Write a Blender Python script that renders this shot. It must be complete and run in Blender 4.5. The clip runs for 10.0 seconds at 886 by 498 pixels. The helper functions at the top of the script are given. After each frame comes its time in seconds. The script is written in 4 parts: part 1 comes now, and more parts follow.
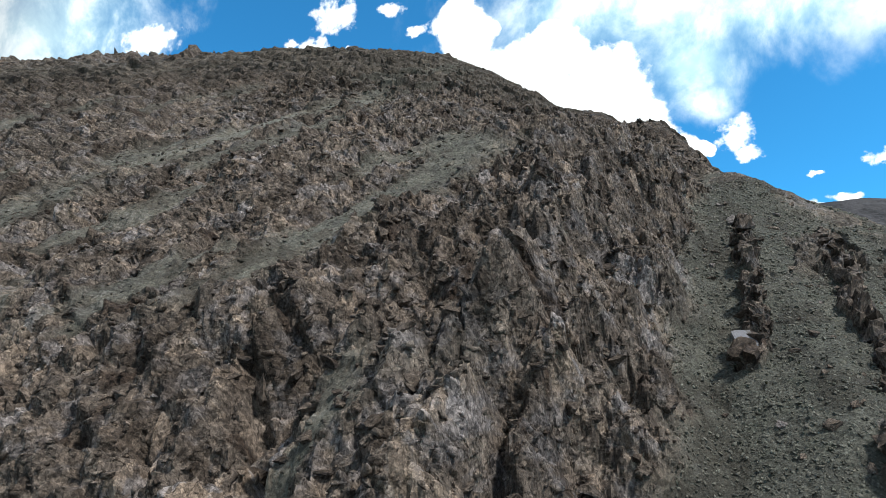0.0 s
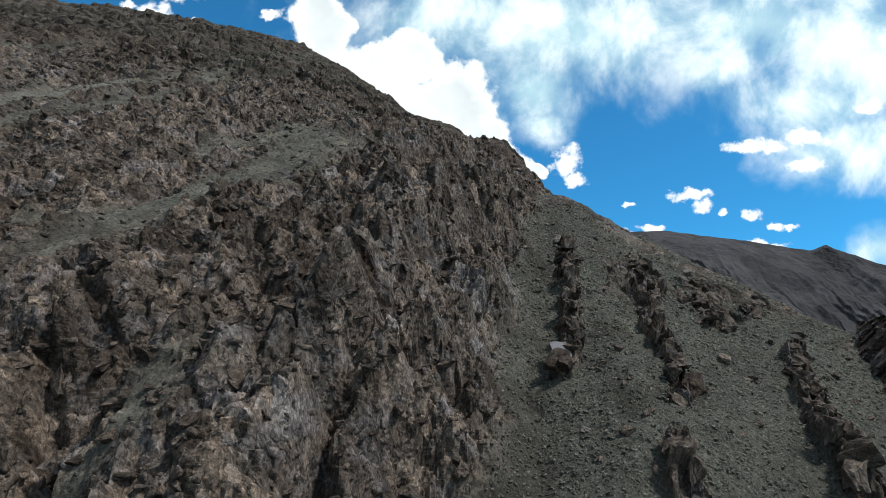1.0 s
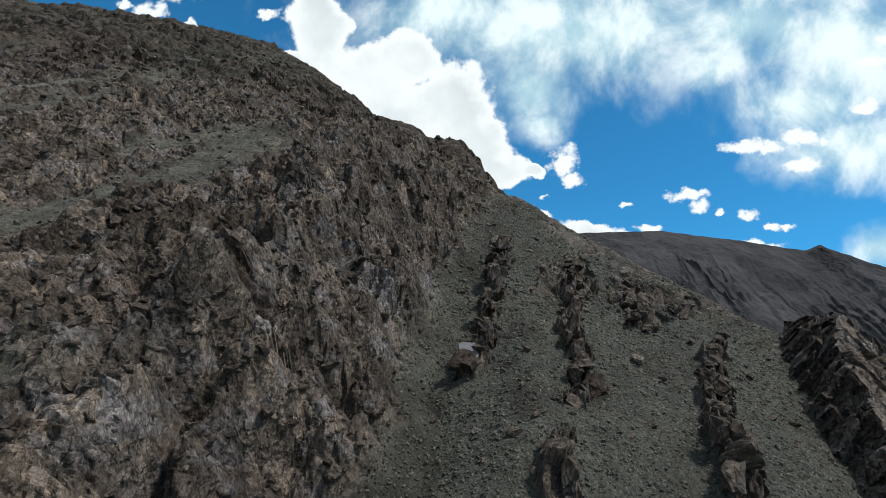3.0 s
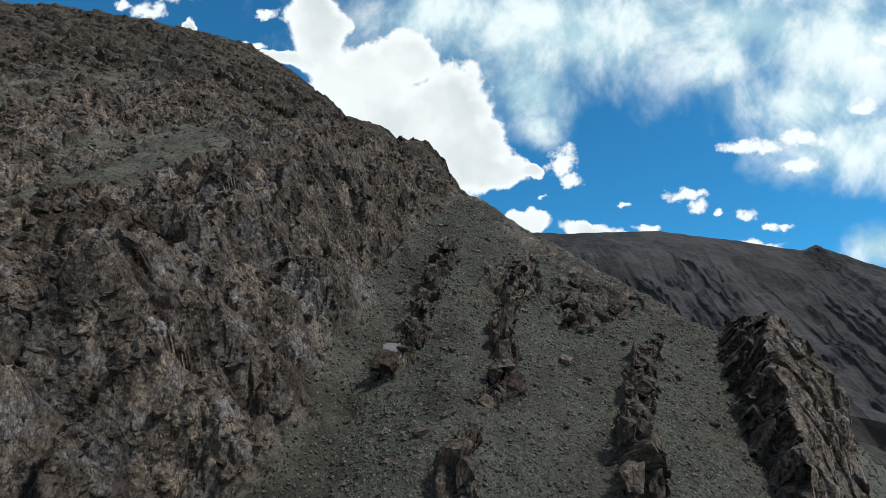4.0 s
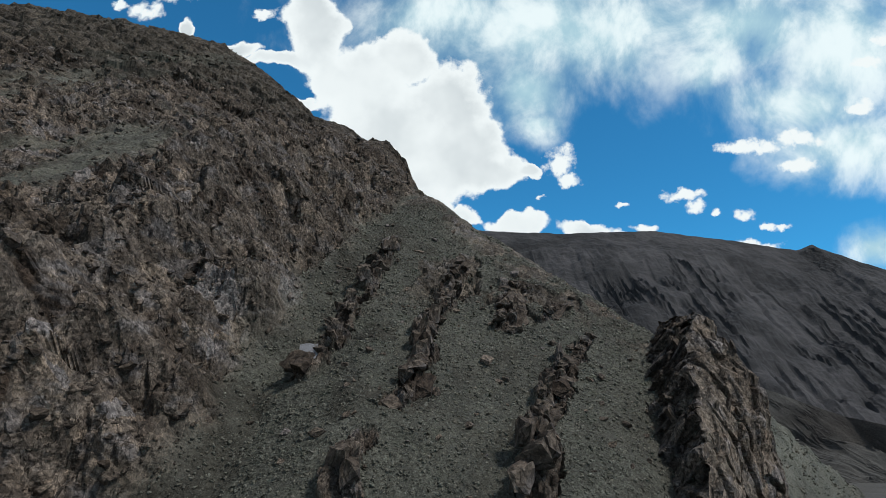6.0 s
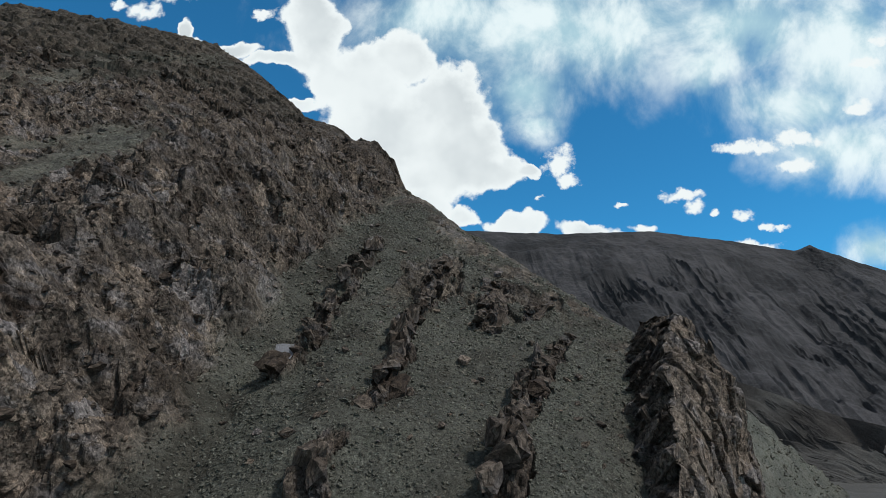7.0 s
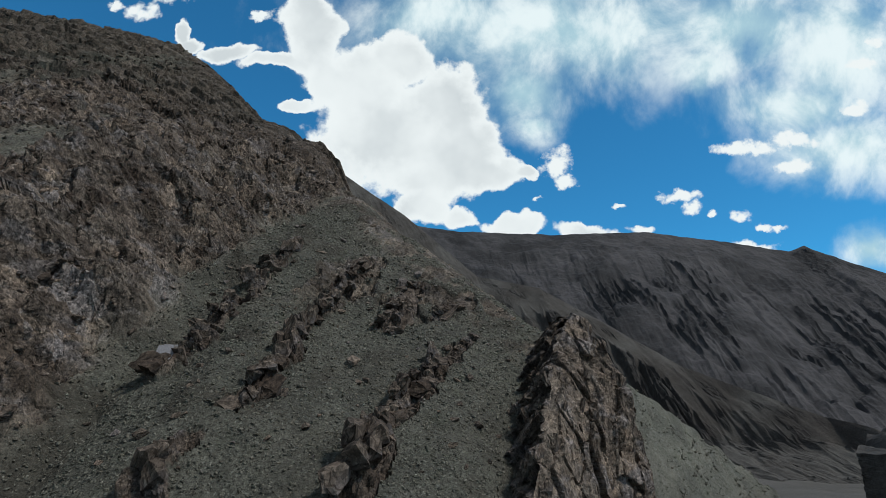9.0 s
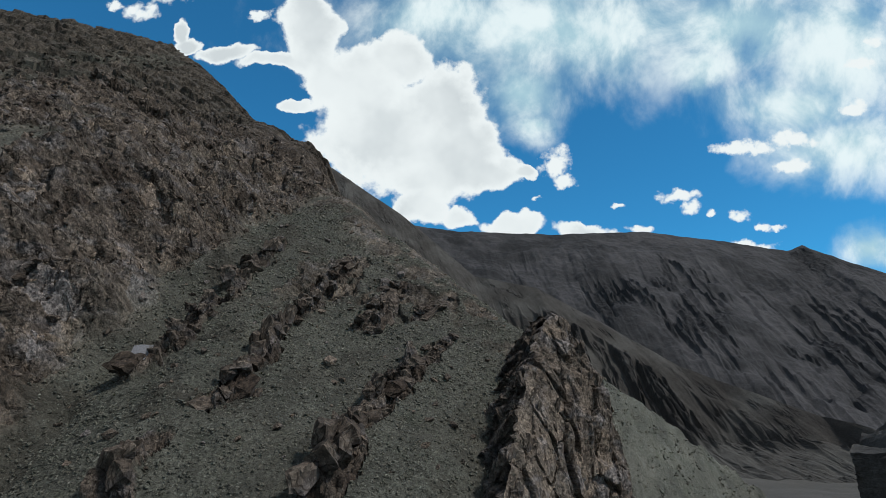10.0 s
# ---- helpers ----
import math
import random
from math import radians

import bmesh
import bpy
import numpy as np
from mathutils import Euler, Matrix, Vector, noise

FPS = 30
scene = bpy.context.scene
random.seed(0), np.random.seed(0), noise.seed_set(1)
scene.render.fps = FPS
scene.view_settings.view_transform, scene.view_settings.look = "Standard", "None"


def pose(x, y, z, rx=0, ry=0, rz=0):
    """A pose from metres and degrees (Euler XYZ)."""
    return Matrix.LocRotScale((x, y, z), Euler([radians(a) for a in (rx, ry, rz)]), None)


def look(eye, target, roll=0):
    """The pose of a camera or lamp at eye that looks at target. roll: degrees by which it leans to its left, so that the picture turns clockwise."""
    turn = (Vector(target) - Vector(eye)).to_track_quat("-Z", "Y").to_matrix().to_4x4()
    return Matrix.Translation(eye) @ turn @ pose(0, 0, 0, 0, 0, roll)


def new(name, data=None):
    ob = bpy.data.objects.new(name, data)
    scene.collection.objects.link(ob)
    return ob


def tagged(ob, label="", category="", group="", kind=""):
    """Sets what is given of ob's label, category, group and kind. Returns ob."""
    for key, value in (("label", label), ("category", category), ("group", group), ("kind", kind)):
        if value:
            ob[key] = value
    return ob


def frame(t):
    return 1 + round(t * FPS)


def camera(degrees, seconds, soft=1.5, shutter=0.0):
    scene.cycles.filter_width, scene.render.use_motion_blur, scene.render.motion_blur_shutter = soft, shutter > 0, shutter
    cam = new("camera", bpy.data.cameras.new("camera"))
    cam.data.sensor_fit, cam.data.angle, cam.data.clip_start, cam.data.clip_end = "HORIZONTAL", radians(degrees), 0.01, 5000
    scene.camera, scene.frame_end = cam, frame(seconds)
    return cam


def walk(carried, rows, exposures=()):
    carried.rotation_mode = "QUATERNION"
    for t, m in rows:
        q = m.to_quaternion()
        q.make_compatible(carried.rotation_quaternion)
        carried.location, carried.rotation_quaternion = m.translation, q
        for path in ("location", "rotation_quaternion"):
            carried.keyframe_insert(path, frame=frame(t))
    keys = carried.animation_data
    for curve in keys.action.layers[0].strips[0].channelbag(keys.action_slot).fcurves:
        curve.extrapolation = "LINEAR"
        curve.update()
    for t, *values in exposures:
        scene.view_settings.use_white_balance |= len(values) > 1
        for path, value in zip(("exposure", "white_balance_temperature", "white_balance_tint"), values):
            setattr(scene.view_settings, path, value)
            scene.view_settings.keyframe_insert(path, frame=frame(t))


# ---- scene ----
# A drone slides sideways in front of a bare, rocky mountainside. x right, y ahead, z up from the first eye.
cam = camera(69.9, 10.0, soft=0.6)
# seconds, place, yaw, pitch, roll
EXPOSURES = [(0.0, 0.62), (0.5, 0.38), (1.0, 0.18), (2.5, 0.02), (4.5, -0.10), (7.0, -0.18), (10.0, -0.22)]
ROWS = [
    (0.0, -1.19, 0.18, -0.16, 16.53, 15.27, 0.27),
    (0.1, -1.30, 0.18, -0.14, 12.78, 15.15, -0.18),
    (0.2, -1.39, 0.20, -0.14, 9.04, 15.31, -0.17),
    (0.3, -1.43, 0.24, -0.13, 5.86, 15.41, -0.32),
    (0.4, -1.44, 0.28, -0.13, 3.72, 15.19, -0.89),
    (0.5, -1.44, 0.31, -0.13, 2.35, 15.38, -0.69),
    (1.0, -1.43, 0.43, -0.13, 1.23, 15.41, -0.71),
    (1.5, -0.53, 0.56, -0.12, 1.19, 15.44, -0.68),
    (2.0, 1.52, 0.64, -0.09, 1.16, 15.45, -0.66),
    (2.5, 4.33, 0.68, -0.04, 1.08, 15.44, -0.66),
    (2.7, 5.62, 0.69, 0.00, 1.04, 15.43, -0.65),
    (3.8, 13.70, 0.71, 0.19, 0.94, 15.41, -0.58),
    (4.0, 15.28, 0.74, 0.18, 0.90, 15.44, -0.56),
    (4.5, 19.22, 0.84, 0.22, 0.82, 15.46, -0.53),
    (5.0, 21.85, 0.88, 0.25, 0.77, 15.42, -0.50),
    (6.5, 24.41, 0.83, 0.29, 0.71, 15.47, -0.48),
    (7.0, 26.00, 0.85, 0.29, 0.65, 15.48, -0.47),
    (7.5, 28.26, 0.89, 0.28, 0.63, 15.52, -0.47),
    (8.0, 31.07, 0.94, 0.29, 0.57, 15.54, -0.44),
    (8.5, 34.32, 1.03, 0.32, 0.53, 15.55, -0.40),
    (9.0, 37.75, 1.14, 0.34, 0.47, 15.57, -0.38),
    (9.5, 39.64, 1.19, 0.37, 0.41, 15.56, -0.35),
    (10.0, 40.14, 1.23, 0.38, 0.41, 15.55, -0.31),
]
walk(cam, [(t, pose(x, y, z, 90 + pitch, roll, yaw)) for t, x, y, z, yaw, pitch, roll in ROWS],
     exposures=EXPOSURES)

# ---- sky, sun -------------------------------------------------------------
SUN_AZ, SUN_EL = 108.0, 55.0      # degrees clockwise from +y, and above the level
sun_way = Vector((math.sin(radians(SUN_AZ)) * math.cos(radians(SUN_EL)), math.cos(radians(SUN_AZ)) * math.cos(radians(SUN_EL)), math.sin(radians(SUN_EL))))
sun = new("sun", bpy.data.lights.new("sun", "SUN"))
sun.data.energy, sun.data.angle, sun.data.color = 2.3, radians(8), (1.0, 0.97, 0.93)
sun.matrix_world = look(sun_way * 100, (0, 0, 0))

world = bpy.data.worlds.new("world")
scene.world = world
world.use_nodes = True


class Net:
    """Short hand for a node tree."""

    def __init__(self, tree):
        self.t = tree
        tree.nodes.clear()

    def n(self, kind, **props):
        node = self.t.nodes.new(kind)
        for key, value in props.items():
            if key == "op":
                node.operation = value
            elif key == "dims":
                node.noise_dimensions = value
            elif key == "feature":
                node.feature = value
            elif key == "blend":
                node.blend_type = value
            elif key == "dtype":
                node.data_type = value
            elif key == "name":
                node.attribute_name = value
        return node

    def wire(self, a, b):
        self.t.links.new(a, b)

    def put(self, socket, value):
        if hasattr(value, "is_output"):
            self.wire(value, socket)
        else:
            socket.default_value = value

    def m(self, op, a, b=0.0, c=None, clamp=False):
        node = self.n("ShaderNodeMath", op=op)
        node.use_clamp = clamp
        self.put(node.inputs[0], a)
        self.put(node.inputs[1], b)
        if c is not None:
            self.put(node.inputs[2], c)
        return node.outputs[0]

    def v(self, op, a, b=(0, 0, 0)):
        node = self.n("ShaderNodeVectorMath", op=op)
        self.put(node.inputs[0], a)
        if op == "SCALE":
            self.put(node.inputs[3], b)
        else:
            self.put(node.inputs[1], b)
        return node.outputs["Value"] if op in ("LENGTH", "DOT_PRODUCT", "DISTANCE") else node.outputs[0]

    def noise(self, where, scale, detail=4.0, rough=0.55, warp=0.0, colour=False):
        node = self.n("ShaderNodeTexNoise")
        self.put(node.inputs["Vector"], where)
        node.inputs["Scale"].default_value = scale
        node.inputs["Detail"].default_value = detail
        node.inputs["Roughness"].default_value = rough
        node.inputs["Distortion"].default_value = warp
        return node.outputs["Color" if colour else 0]

    def cells(self, where, scale, feature="F1", out="Distance", rand=1.0):
        node = self.n("ShaderNodeTexVoronoi", feature=feature)
        self.put(node.inputs["Vector"], where)
        node.inputs["Scale"].default_value = scale
        node.inputs["Randomness"].default_value = rand
        return node.outputs[out]

    def ramp(self, value, lo, hi, a=0.0, b=1.0, smooth=True):
        node = self.n("ShaderNodeMapRange")
        node.interpolation_type = "SMOOTHSTEP" if smooth else "LINEAR"
        self.put(node.inputs["Value"], value)
        node.inputs["From Min"].default_value, node.inputs["From Max"].default_value = lo, hi
        node.inputs["To Min"].default_value, node.inputs["To Max"].default_value = a, b
        return node.outputs[0]

    def mix(self, f, a, b, blend="MIX"):
        node = self.n("ShaderNodeMix", dtype="RGBA", blend=blend)
        self.put(node.inputs[0], f)
        for socket, value in ((node.inputs[6], a), (node.inputs[7], b)):
            self.put(socket, (*value, 1.0) if isinstance(value, tuple) and len(value) == 3 else value)
        return node.outputs[2]

    def bump(self, height, strength, distance, normal=None):
        node = self.n("ShaderNodeBump")
        node.inputs["Strength"].default_value, node.inputs["Distance"].default_value = strength, distance
        self.put(node.inputs["Height"], height)
        if normal is not None:
            self.wire(normal, node.inputs["Normal"])
        return node.outputs[0]


# Clouds: (right, up) of the axis 15.5 degrees above +y, as tangents, then half width and half height.
CUMULUS = [
    (-0.077, 0.308, 0.049, 0.049), (-0.216, 0.339, 0.052, 0.063), (-0.135, 0.259, 0.076, 0.067), (-0.010, 0.228, 0.071, 0.071), (-0.099, 0.178, 0.116, 0.089),
    (0.008, 0.152, 0.085, 0.076), (0.057, 0.121, 0.053, 0.037), (-0.027, 0.107, 0.080, 0.040), (-0.189, 0.277, 0.045, 0.045), (-0.230, 0.379, 0.040, 0.040),
    (-0.270, 0.296, 0.063, 0.015), (-0.346, 0.314, 0.049, 0.016), (-0.423, 0.353, 0.014, 0.023), (-0.405, 0.330, 0.027, 0.014), (-0.243, 0.234, 0.032, 0.011),
    (0.115, 0.118, 0.023, 0.013), (0.013, 0.050, 0.037, 0.018), (-0.036, 0.067, 0.045, 0.027), (0.093, 0.038, 0.053, 0.023), (0.213, 0.031, 0.044, 0.020),
    (0.262, 0.025, 0.021, 0.008),
]
PUFFS = [
    (0.170, 0.135, 0.028, 0.030), (0.180, 0.106, 0.023, 0.014), (0.139, 0.080, 0.009, 0.005), (0.266, 0.071, 0.013, 0.005), (0.359, 0.086, 0.041, 0.011),
    (0.383, 0.068, 0.018, 0.014), (0.414, 0.057, 0.012, 0.006), (0.458, 0.054, 0.019, 0.014), (0.492, 0.038, 0.019, 0.008), (0.518, 0.037, 0.016, 0.007),
    (0.468, 0.160, 0.055, 0.013), (0.539, 0.173, 0.046, 0.016), (0.541, 0.132, 0.040, 0.012), (0.637, 0.224, 0.028, 0.012), (0.639, 0.295, 0.035, 0.010),
    (0.666, 0.328, 0.017, 0.012), (-0.488, 0.373, 0.029, 0.018), (-0.532, 0.384, 0.016, 0.011), (-0.299, 0.371, 0.022, 0.011), (0.474, 0.006, 0.055, 0.010),
    (0.302, 0.032, 0.023, 0.008), (-0.822, 0.442, 0.078, 0.031), (-0.445, 0.419, 0.047, 0.036), (-0.343, 0.410, 0.025, 0.015),
]
VEILS = [
    (0.176, 0.348, 0.293, 0.084), (0.450, 0.348, 0.167, 0.071), (0.119, 0.259, 0.067, 0.062), (0.137, 0.201, 0.034, 0.027), (0.402, 0.290, 0.066, 0.040),
    (0.608, 0.313, 0.123, 0.115), (0.618, 0.167, 0.123, 0.053), (0.662, -0.001, 0.048, 0.035), (-0.011, 0.366, 0.125, 0.053), (0.556, 0.233, 0.123, 0.044),
    (-1.094, 0.502, 0.241, 0.106),
]
k = Net(world.node_tree)
way = k.n("ShaderNodeTexCoord").outputs["Generated"]
tip = k.n("ShaderNodeVectorRotate")
tip.rotation_type = "X_AXIS"
tip.inputs["Angle"].default_value = radians(-15.5)
k.wire(way, tip.inputs["Vector"])
split = k.n("ShaderNodeSeparateXYZ")
k.wire(tip.outputs[0], split.inputs[0])
deep = k.m("MAXIMUM", split.outputs[1], 0.08)
flat = k.n("ShaderNodeCombineXYZ")
k.wire(k.m("DIVIDE", split.outputs[0], deep), flat.inputs[0])
k.wire(k.m("DIVIDE", split.outputs[2], deep), flat.inputs[1])
plane = flat.outputs[0]


def blobs(where, table):
    best = None
    for bx, by, rx, ry in table:
        far = k.v("LENGTH", k.v("DIVIDE", k.v("SUBTRACT", where, (bx, by, 0)), (rx, ry, 1)))
        inside = k.m("MULTIPLY_ADD", k.m("SUBTRACT", 1.0, far), 1.0, 0.0)
        best = inside if best is None else k.m("SMOOTH_MAX", best, inside, 0.25)
    return best


curl = k.v("SUBTRACT", k.noise(plane, 11.0, 5, 0.55, colour=True), (0.5, 0.5, 0.5))
warped = k.v("ADD", plane, k.v("SCALE", curl, 0.075))
fine = k.v("ADD", plane, k.v("SCALE", k.v("SUBTRACT", k.noise(plane, 34.0, 5, 0.6, colour=True), (0.5, 0.5, 0.5)), 0.03))
billow = k.m("SUBTRACT", 0.5, k.cells(warped, 21.0, "SMOOTH_F1"))
puffy = k.noise(plane, 40.0, 6, 0.58)
body = k.m("ADD", k.m("MULTIPLY_ADD", billow, 0.55, blobs(warped, CUMULUS)), k.m("MULTIPLY_ADD", puffy, 0.55, -0.30))
small = k.m("ADD", blobs(fine, PUFFS), k.m("MULTIPLY_ADD", puffy, 1.9, -1.0))
slant = k.n("ShaderNodeMapping")
slant.inputs["Rotation"].default_value = (0, 0, radians(-35))
slant.inputs["Scale"].default_value = (4.6, 3.6, 1.0)
k.wire(plane, slant.inputs["Vector"])
wisp = k.noise(slant.outputs[0], 1.9, 9, 0.60, 0.25)
veil = k.m("ADD", blobs(warped, VEILS), k.m("MULTIPLY_ADD", wisp, 2.4, -1.25))
# the rest of the sky round the view
rest = k.ramp(k.v("LENGTH", plane), 0.95, 1.5)
round_about = k.m("MULTIPLY", rest, k.ramp(k.noise(way, 2.3, 5, 0.6), 0.28, 0.55))
dense = k.m("MAXIMUM", k.ramp(body, -0.04, 0.16), k.ramp(small, -0.02, 0.5))
thin = k.ramp(veil, -0.75, 0.85, 0.0, 0.93)
sky = k.n("ShaderNodeTexSky")
sky.sky_type, sky.sun_disc = "NISHITA", False
sky.sun_elevation, sky.sun_rotation = radians(SUN_EL), radians(SUN_AZ)
sky.altitude, sky.air_density, sky.dust_density, sky.ozone_density = 3500, 1.0, 0.2, 2.0
blue = k.n("ShaderNodeHueSaturation")
k.wire(sky.outputs[0], blue.inputs["Color"])
blue.inputs["Saturation"].default_value = 1.1
air = k.mix(1.0, blue.outputs[0], (0.50, 1.70, 1.84), "MULTIPLY")
SKY = 0.10
# inside the large cloud the base is greyer than the rim
core = k.m("MULTIPLY", k.ramp(body, 0.08, 0.6), k.ramp(k.noise(plane, 6.0, 4, 0.5), 0.36, 0.64, 0.15, 0.9))
white = k.mix(core, (9.9, 10.6, 10.7), (6.9, 7.6, 7.9))
shade = k.mix(thin, air, k.mix(k.ramp(wisp, 0.4, 0.62), (5.1, 7.6, 8.5), (9.9, 11.2, 11.3)))
over = k.mix(k.m("MULTIPLY", round_about, 0.9), k.mix(dense, shade, white), (2.8, 2.95, 3.15))
ground_glow = k.n("ShaderNodeBackground")
k.wire(over, ground_glow.inputs["Color"])
ground_glow.inputs["Strength"].default_value = SKY
out = k.n("ShaderNodeOutputWorld")
k.wire(ground_glow.outputs[0], out.inputs[0])

# ---- terrain maths ----------------------------------------------------------
SLOPE = math.radians(38.0)        # the mountain's mean angle; u runs along it, v up it, w out of it


def hash01(i, j, seed):
    """A random number for each cell of a grid."""
    h = (i.astype(np.int64) * 73856093) ^ (j.astype(np.int64) * 19349663) ^ (seed * 83492791)
    h = (h ^ (h >> 13)) * 1274126177 & 0x7FFFFFFF
    h = (h ^ (h >> 15)) * 69069 & 0x7FFFFFFF
    return ((h ^ (h >> 11)) & 0xFFFFF) / 1048575.0


def vnoise(a, b, seed):
    i, j = np.floor(a), np.floor(b)
    f, g = a - i, b - j
    f, g = f * f * f * (f * (f * 6 - 15) + 10), g * g * g * (g * (g * 6 - 15) + 10)
    p, q = hash01(i, j, seed), hash01(i + 1, j, seed)
    r, s = hash01(i, j + 1, seed), hash01(i + 1, j + 1, seed)
    return (p + (q - p) * f + (r - p) * g + (p - q - r + s) * f * g) * 2 - 1


def fbm(a, b, seed, octaves=4, gain=0.5):
    total, amp = 0.0, 1.0
    for o in range(octaves):
        ca, sa = math.cos(0.6 * o), math.sin(0.6 * o)
        total = total + amp * vnoise((a * ca - b * sa) * 2 ** o, (a * sa + b * ca) * 2 ** o, seed + o)
        amp *= gain
    return total


def flutes(a, b, seed, octaves=4):
    """Long parallel grooves: bumps along a, drawn out along b."""
    total, amp = 0.0, 1.0
    for o in range(octaves):
        total = total + amp * vnoise(a * 2.1 ** o, b * 1.5 ** o + 7.3 * o, seed + o)
        amp *= 0.55
    return total


def facets(a, b, seed, tilt=1.0):
    """Broken rock: each cell of a jittered grid is a tilted plane at its own height. Returns height, distance to the joint, the cell's number 0..1."""
    i0, j0 = np.floor(a), np.floor(b)
    near = np.full(a.shape, 9e9)
    second = np.full(a.shape, 9e9)
    height = np.zeros(a.shape)
    own = np.zeros(a.shape)
    for di in (-1, 0, 1):
        for dj in (-1, 0, 1):
            i, j = i0 + di, j0 + dj
            ca, cb = i + hash01(i, j, seed), j + hash01(i, j, seed + 1)
            d = (a - ca) ** 2 + (b - cb) ** 2
            h = (hash01(i, j, seed + 2) - 0.5) * 1.2 + tilt * ((hash01(i, j, seed + 3) - 0.5) * (a - ca) + (hash01(i, j, seed + 4) - 0.5) * (b - cb)) * 2
            closer = d < near
            second = np.where(closer, near, np.minimum(second, d))
            height = np.where(closer, h, height)
            own = np.where(closer, hash01(i, j, seed + 5), own)
            near = np.where(closer, d, near)
    return height, np.sqrt(second) - np.sqrt(near), own


def blocks(a, b, seed, tilt=0.9, edge=3.6):
    """Fractured rock as interlocking blocks: each has a tilted flat face and steep sides, and the proudest one shows.
    Returns the height about 0, how far it stands over the next block, and the block's number 0..1."""
    i0, j0 = np.floor(a), np.floor(b)
    best, second, own = np.full(a.shape, -9.0), np.full(a.shape, -9.0), np.zeros(a.shape)
    for di in (-1, 0, 1):
        for dj in (-1, 0, 1):
            i, j = i0 + di, j0 + dj
            r = hash01(i, j, seed)
            turn = (r - 0.5) * 1.3
            x, y = a - i - 0.15 - 0.7 * hash01(i, j, seed + 1), b - j - 0.15 - 0.7 * hash01(i, j, seed + 2)
            x, y = x + turn * y, y - turn * x
            h = hash01(i, j, seed + 3) + tilt * ((hash01(i, j, seed + 4) - 0.5) * x + (hash01(i, j, seed + 5) - 0.35) * y) * 2 - edge * np.maximum(np.maximum(np.abs(x), np.abs(y)) - 0.4, 0)
            proud = h > best
            second = np.where(proud, best, np.maximum(second, h))
            own = np.where(proud, r, own)
            best = np.where(proud, h, best)
    return best - 0.72, best - second, own


def joints(u, v, du, dv, lam, share, seed, own, deep, wave=0.5):
    """Parallel joints that step the rock: each step climbs over a share of its length and drops back over the rest."""
    p = (u * du + v * dv) / lam + wave * fbm(u / (3.2 * lam), v / (4.5 * lam), seed, 2) + 0.55 * own
    f = p - np.floor(p)
    climb = np.where(f < share, f / share, (1 - f) / (1 - share))
    some = 0.25 + 0.75 * step(fbm(u / (4 * lam), v / (6 * lam), seed + 3, 2), -0.35, 0.35)
    return (climb - 0.5) * lam * deep * some


def step(x, lo, hi):
    t = np.clip((x - lo) / (hi - lo), 0, 1)
    return t * t * (3 - 2 * t)


def bell(x, centre, width):
    return np.exp(-((x - centre) / width) ** 2)


def contact(v):
    """u of the line where the cliff meets the scree."""
    return 1.6 + 0.135 * (v - 40) + 0.06 * np.maximum(v - 75, 0) + 0.9 * np.sin(v * 0.31 + 0.6) + 0.6 * np.sin(v * 0.83 + 1.0)


# swells and hollows of the large form: rows by distance from the contact, columns by height up the slope
FORM_Q = [-110, -80, -50, -36, -26, -14, -8, -3, 1, 6, 16, 36]
FORM_V = [26, 40, 56, 76, 105, 150]
FORM = np.array([
    [-0.1, 0.0, 0.2, 0.7, 1.6, 3.2], [-0.2, -0.2, -0.2, 0.0, -0.5, 1.6], [-0.4, -0.6, -1.1, 0.6, -0.4, 0.0], [-0.3, -0.2, -1.2, -1.9, -2.3, -1.6],
    [-1.0, -0.6, -0.8, -2.0, -1.0, 0.0], [2.6, 0.6, 0.7, 0.9, 0.2, 0.1], [-0.4, -1.5, -3.0, -1.0, 1.5, 1.1], [-1.0, -2.2, 0.2, 0.8, 1.6, 1.3],
    [-1.5, -2.1, -1.5, 0.2, 0.8, 0.9], [-0.8, -0.4, -0.5, 0.8, 1.2, 0.9], [-1.0, -1.4, -1.0, 0.2, 0.1, 0.4], [-0.5, -0.3, -0.2, 1.5, 0.9, 0.7]])


def swell(q, v):
    """Looks the form up, eased from stop to stop."""
    def place(x, stops):
        f = np.interp(x, stops, np.arange(len(stops)))
        i = np.minimum(f.astype(int), len(stops) - 2)
        t = f - i
        return i, t * t * (3 - 2 * t)
    i, t = place(q, FORM_Q)
    j, k = place(v, FORM_V)
    low = FORM[i, j] * (1 - t) + FORM[i + 1, j] * t
    high = FORM[i, j + 1] * (1 - t) + FORM[i + 1, j + 1] * t
    return low * (1 - k) + high * k


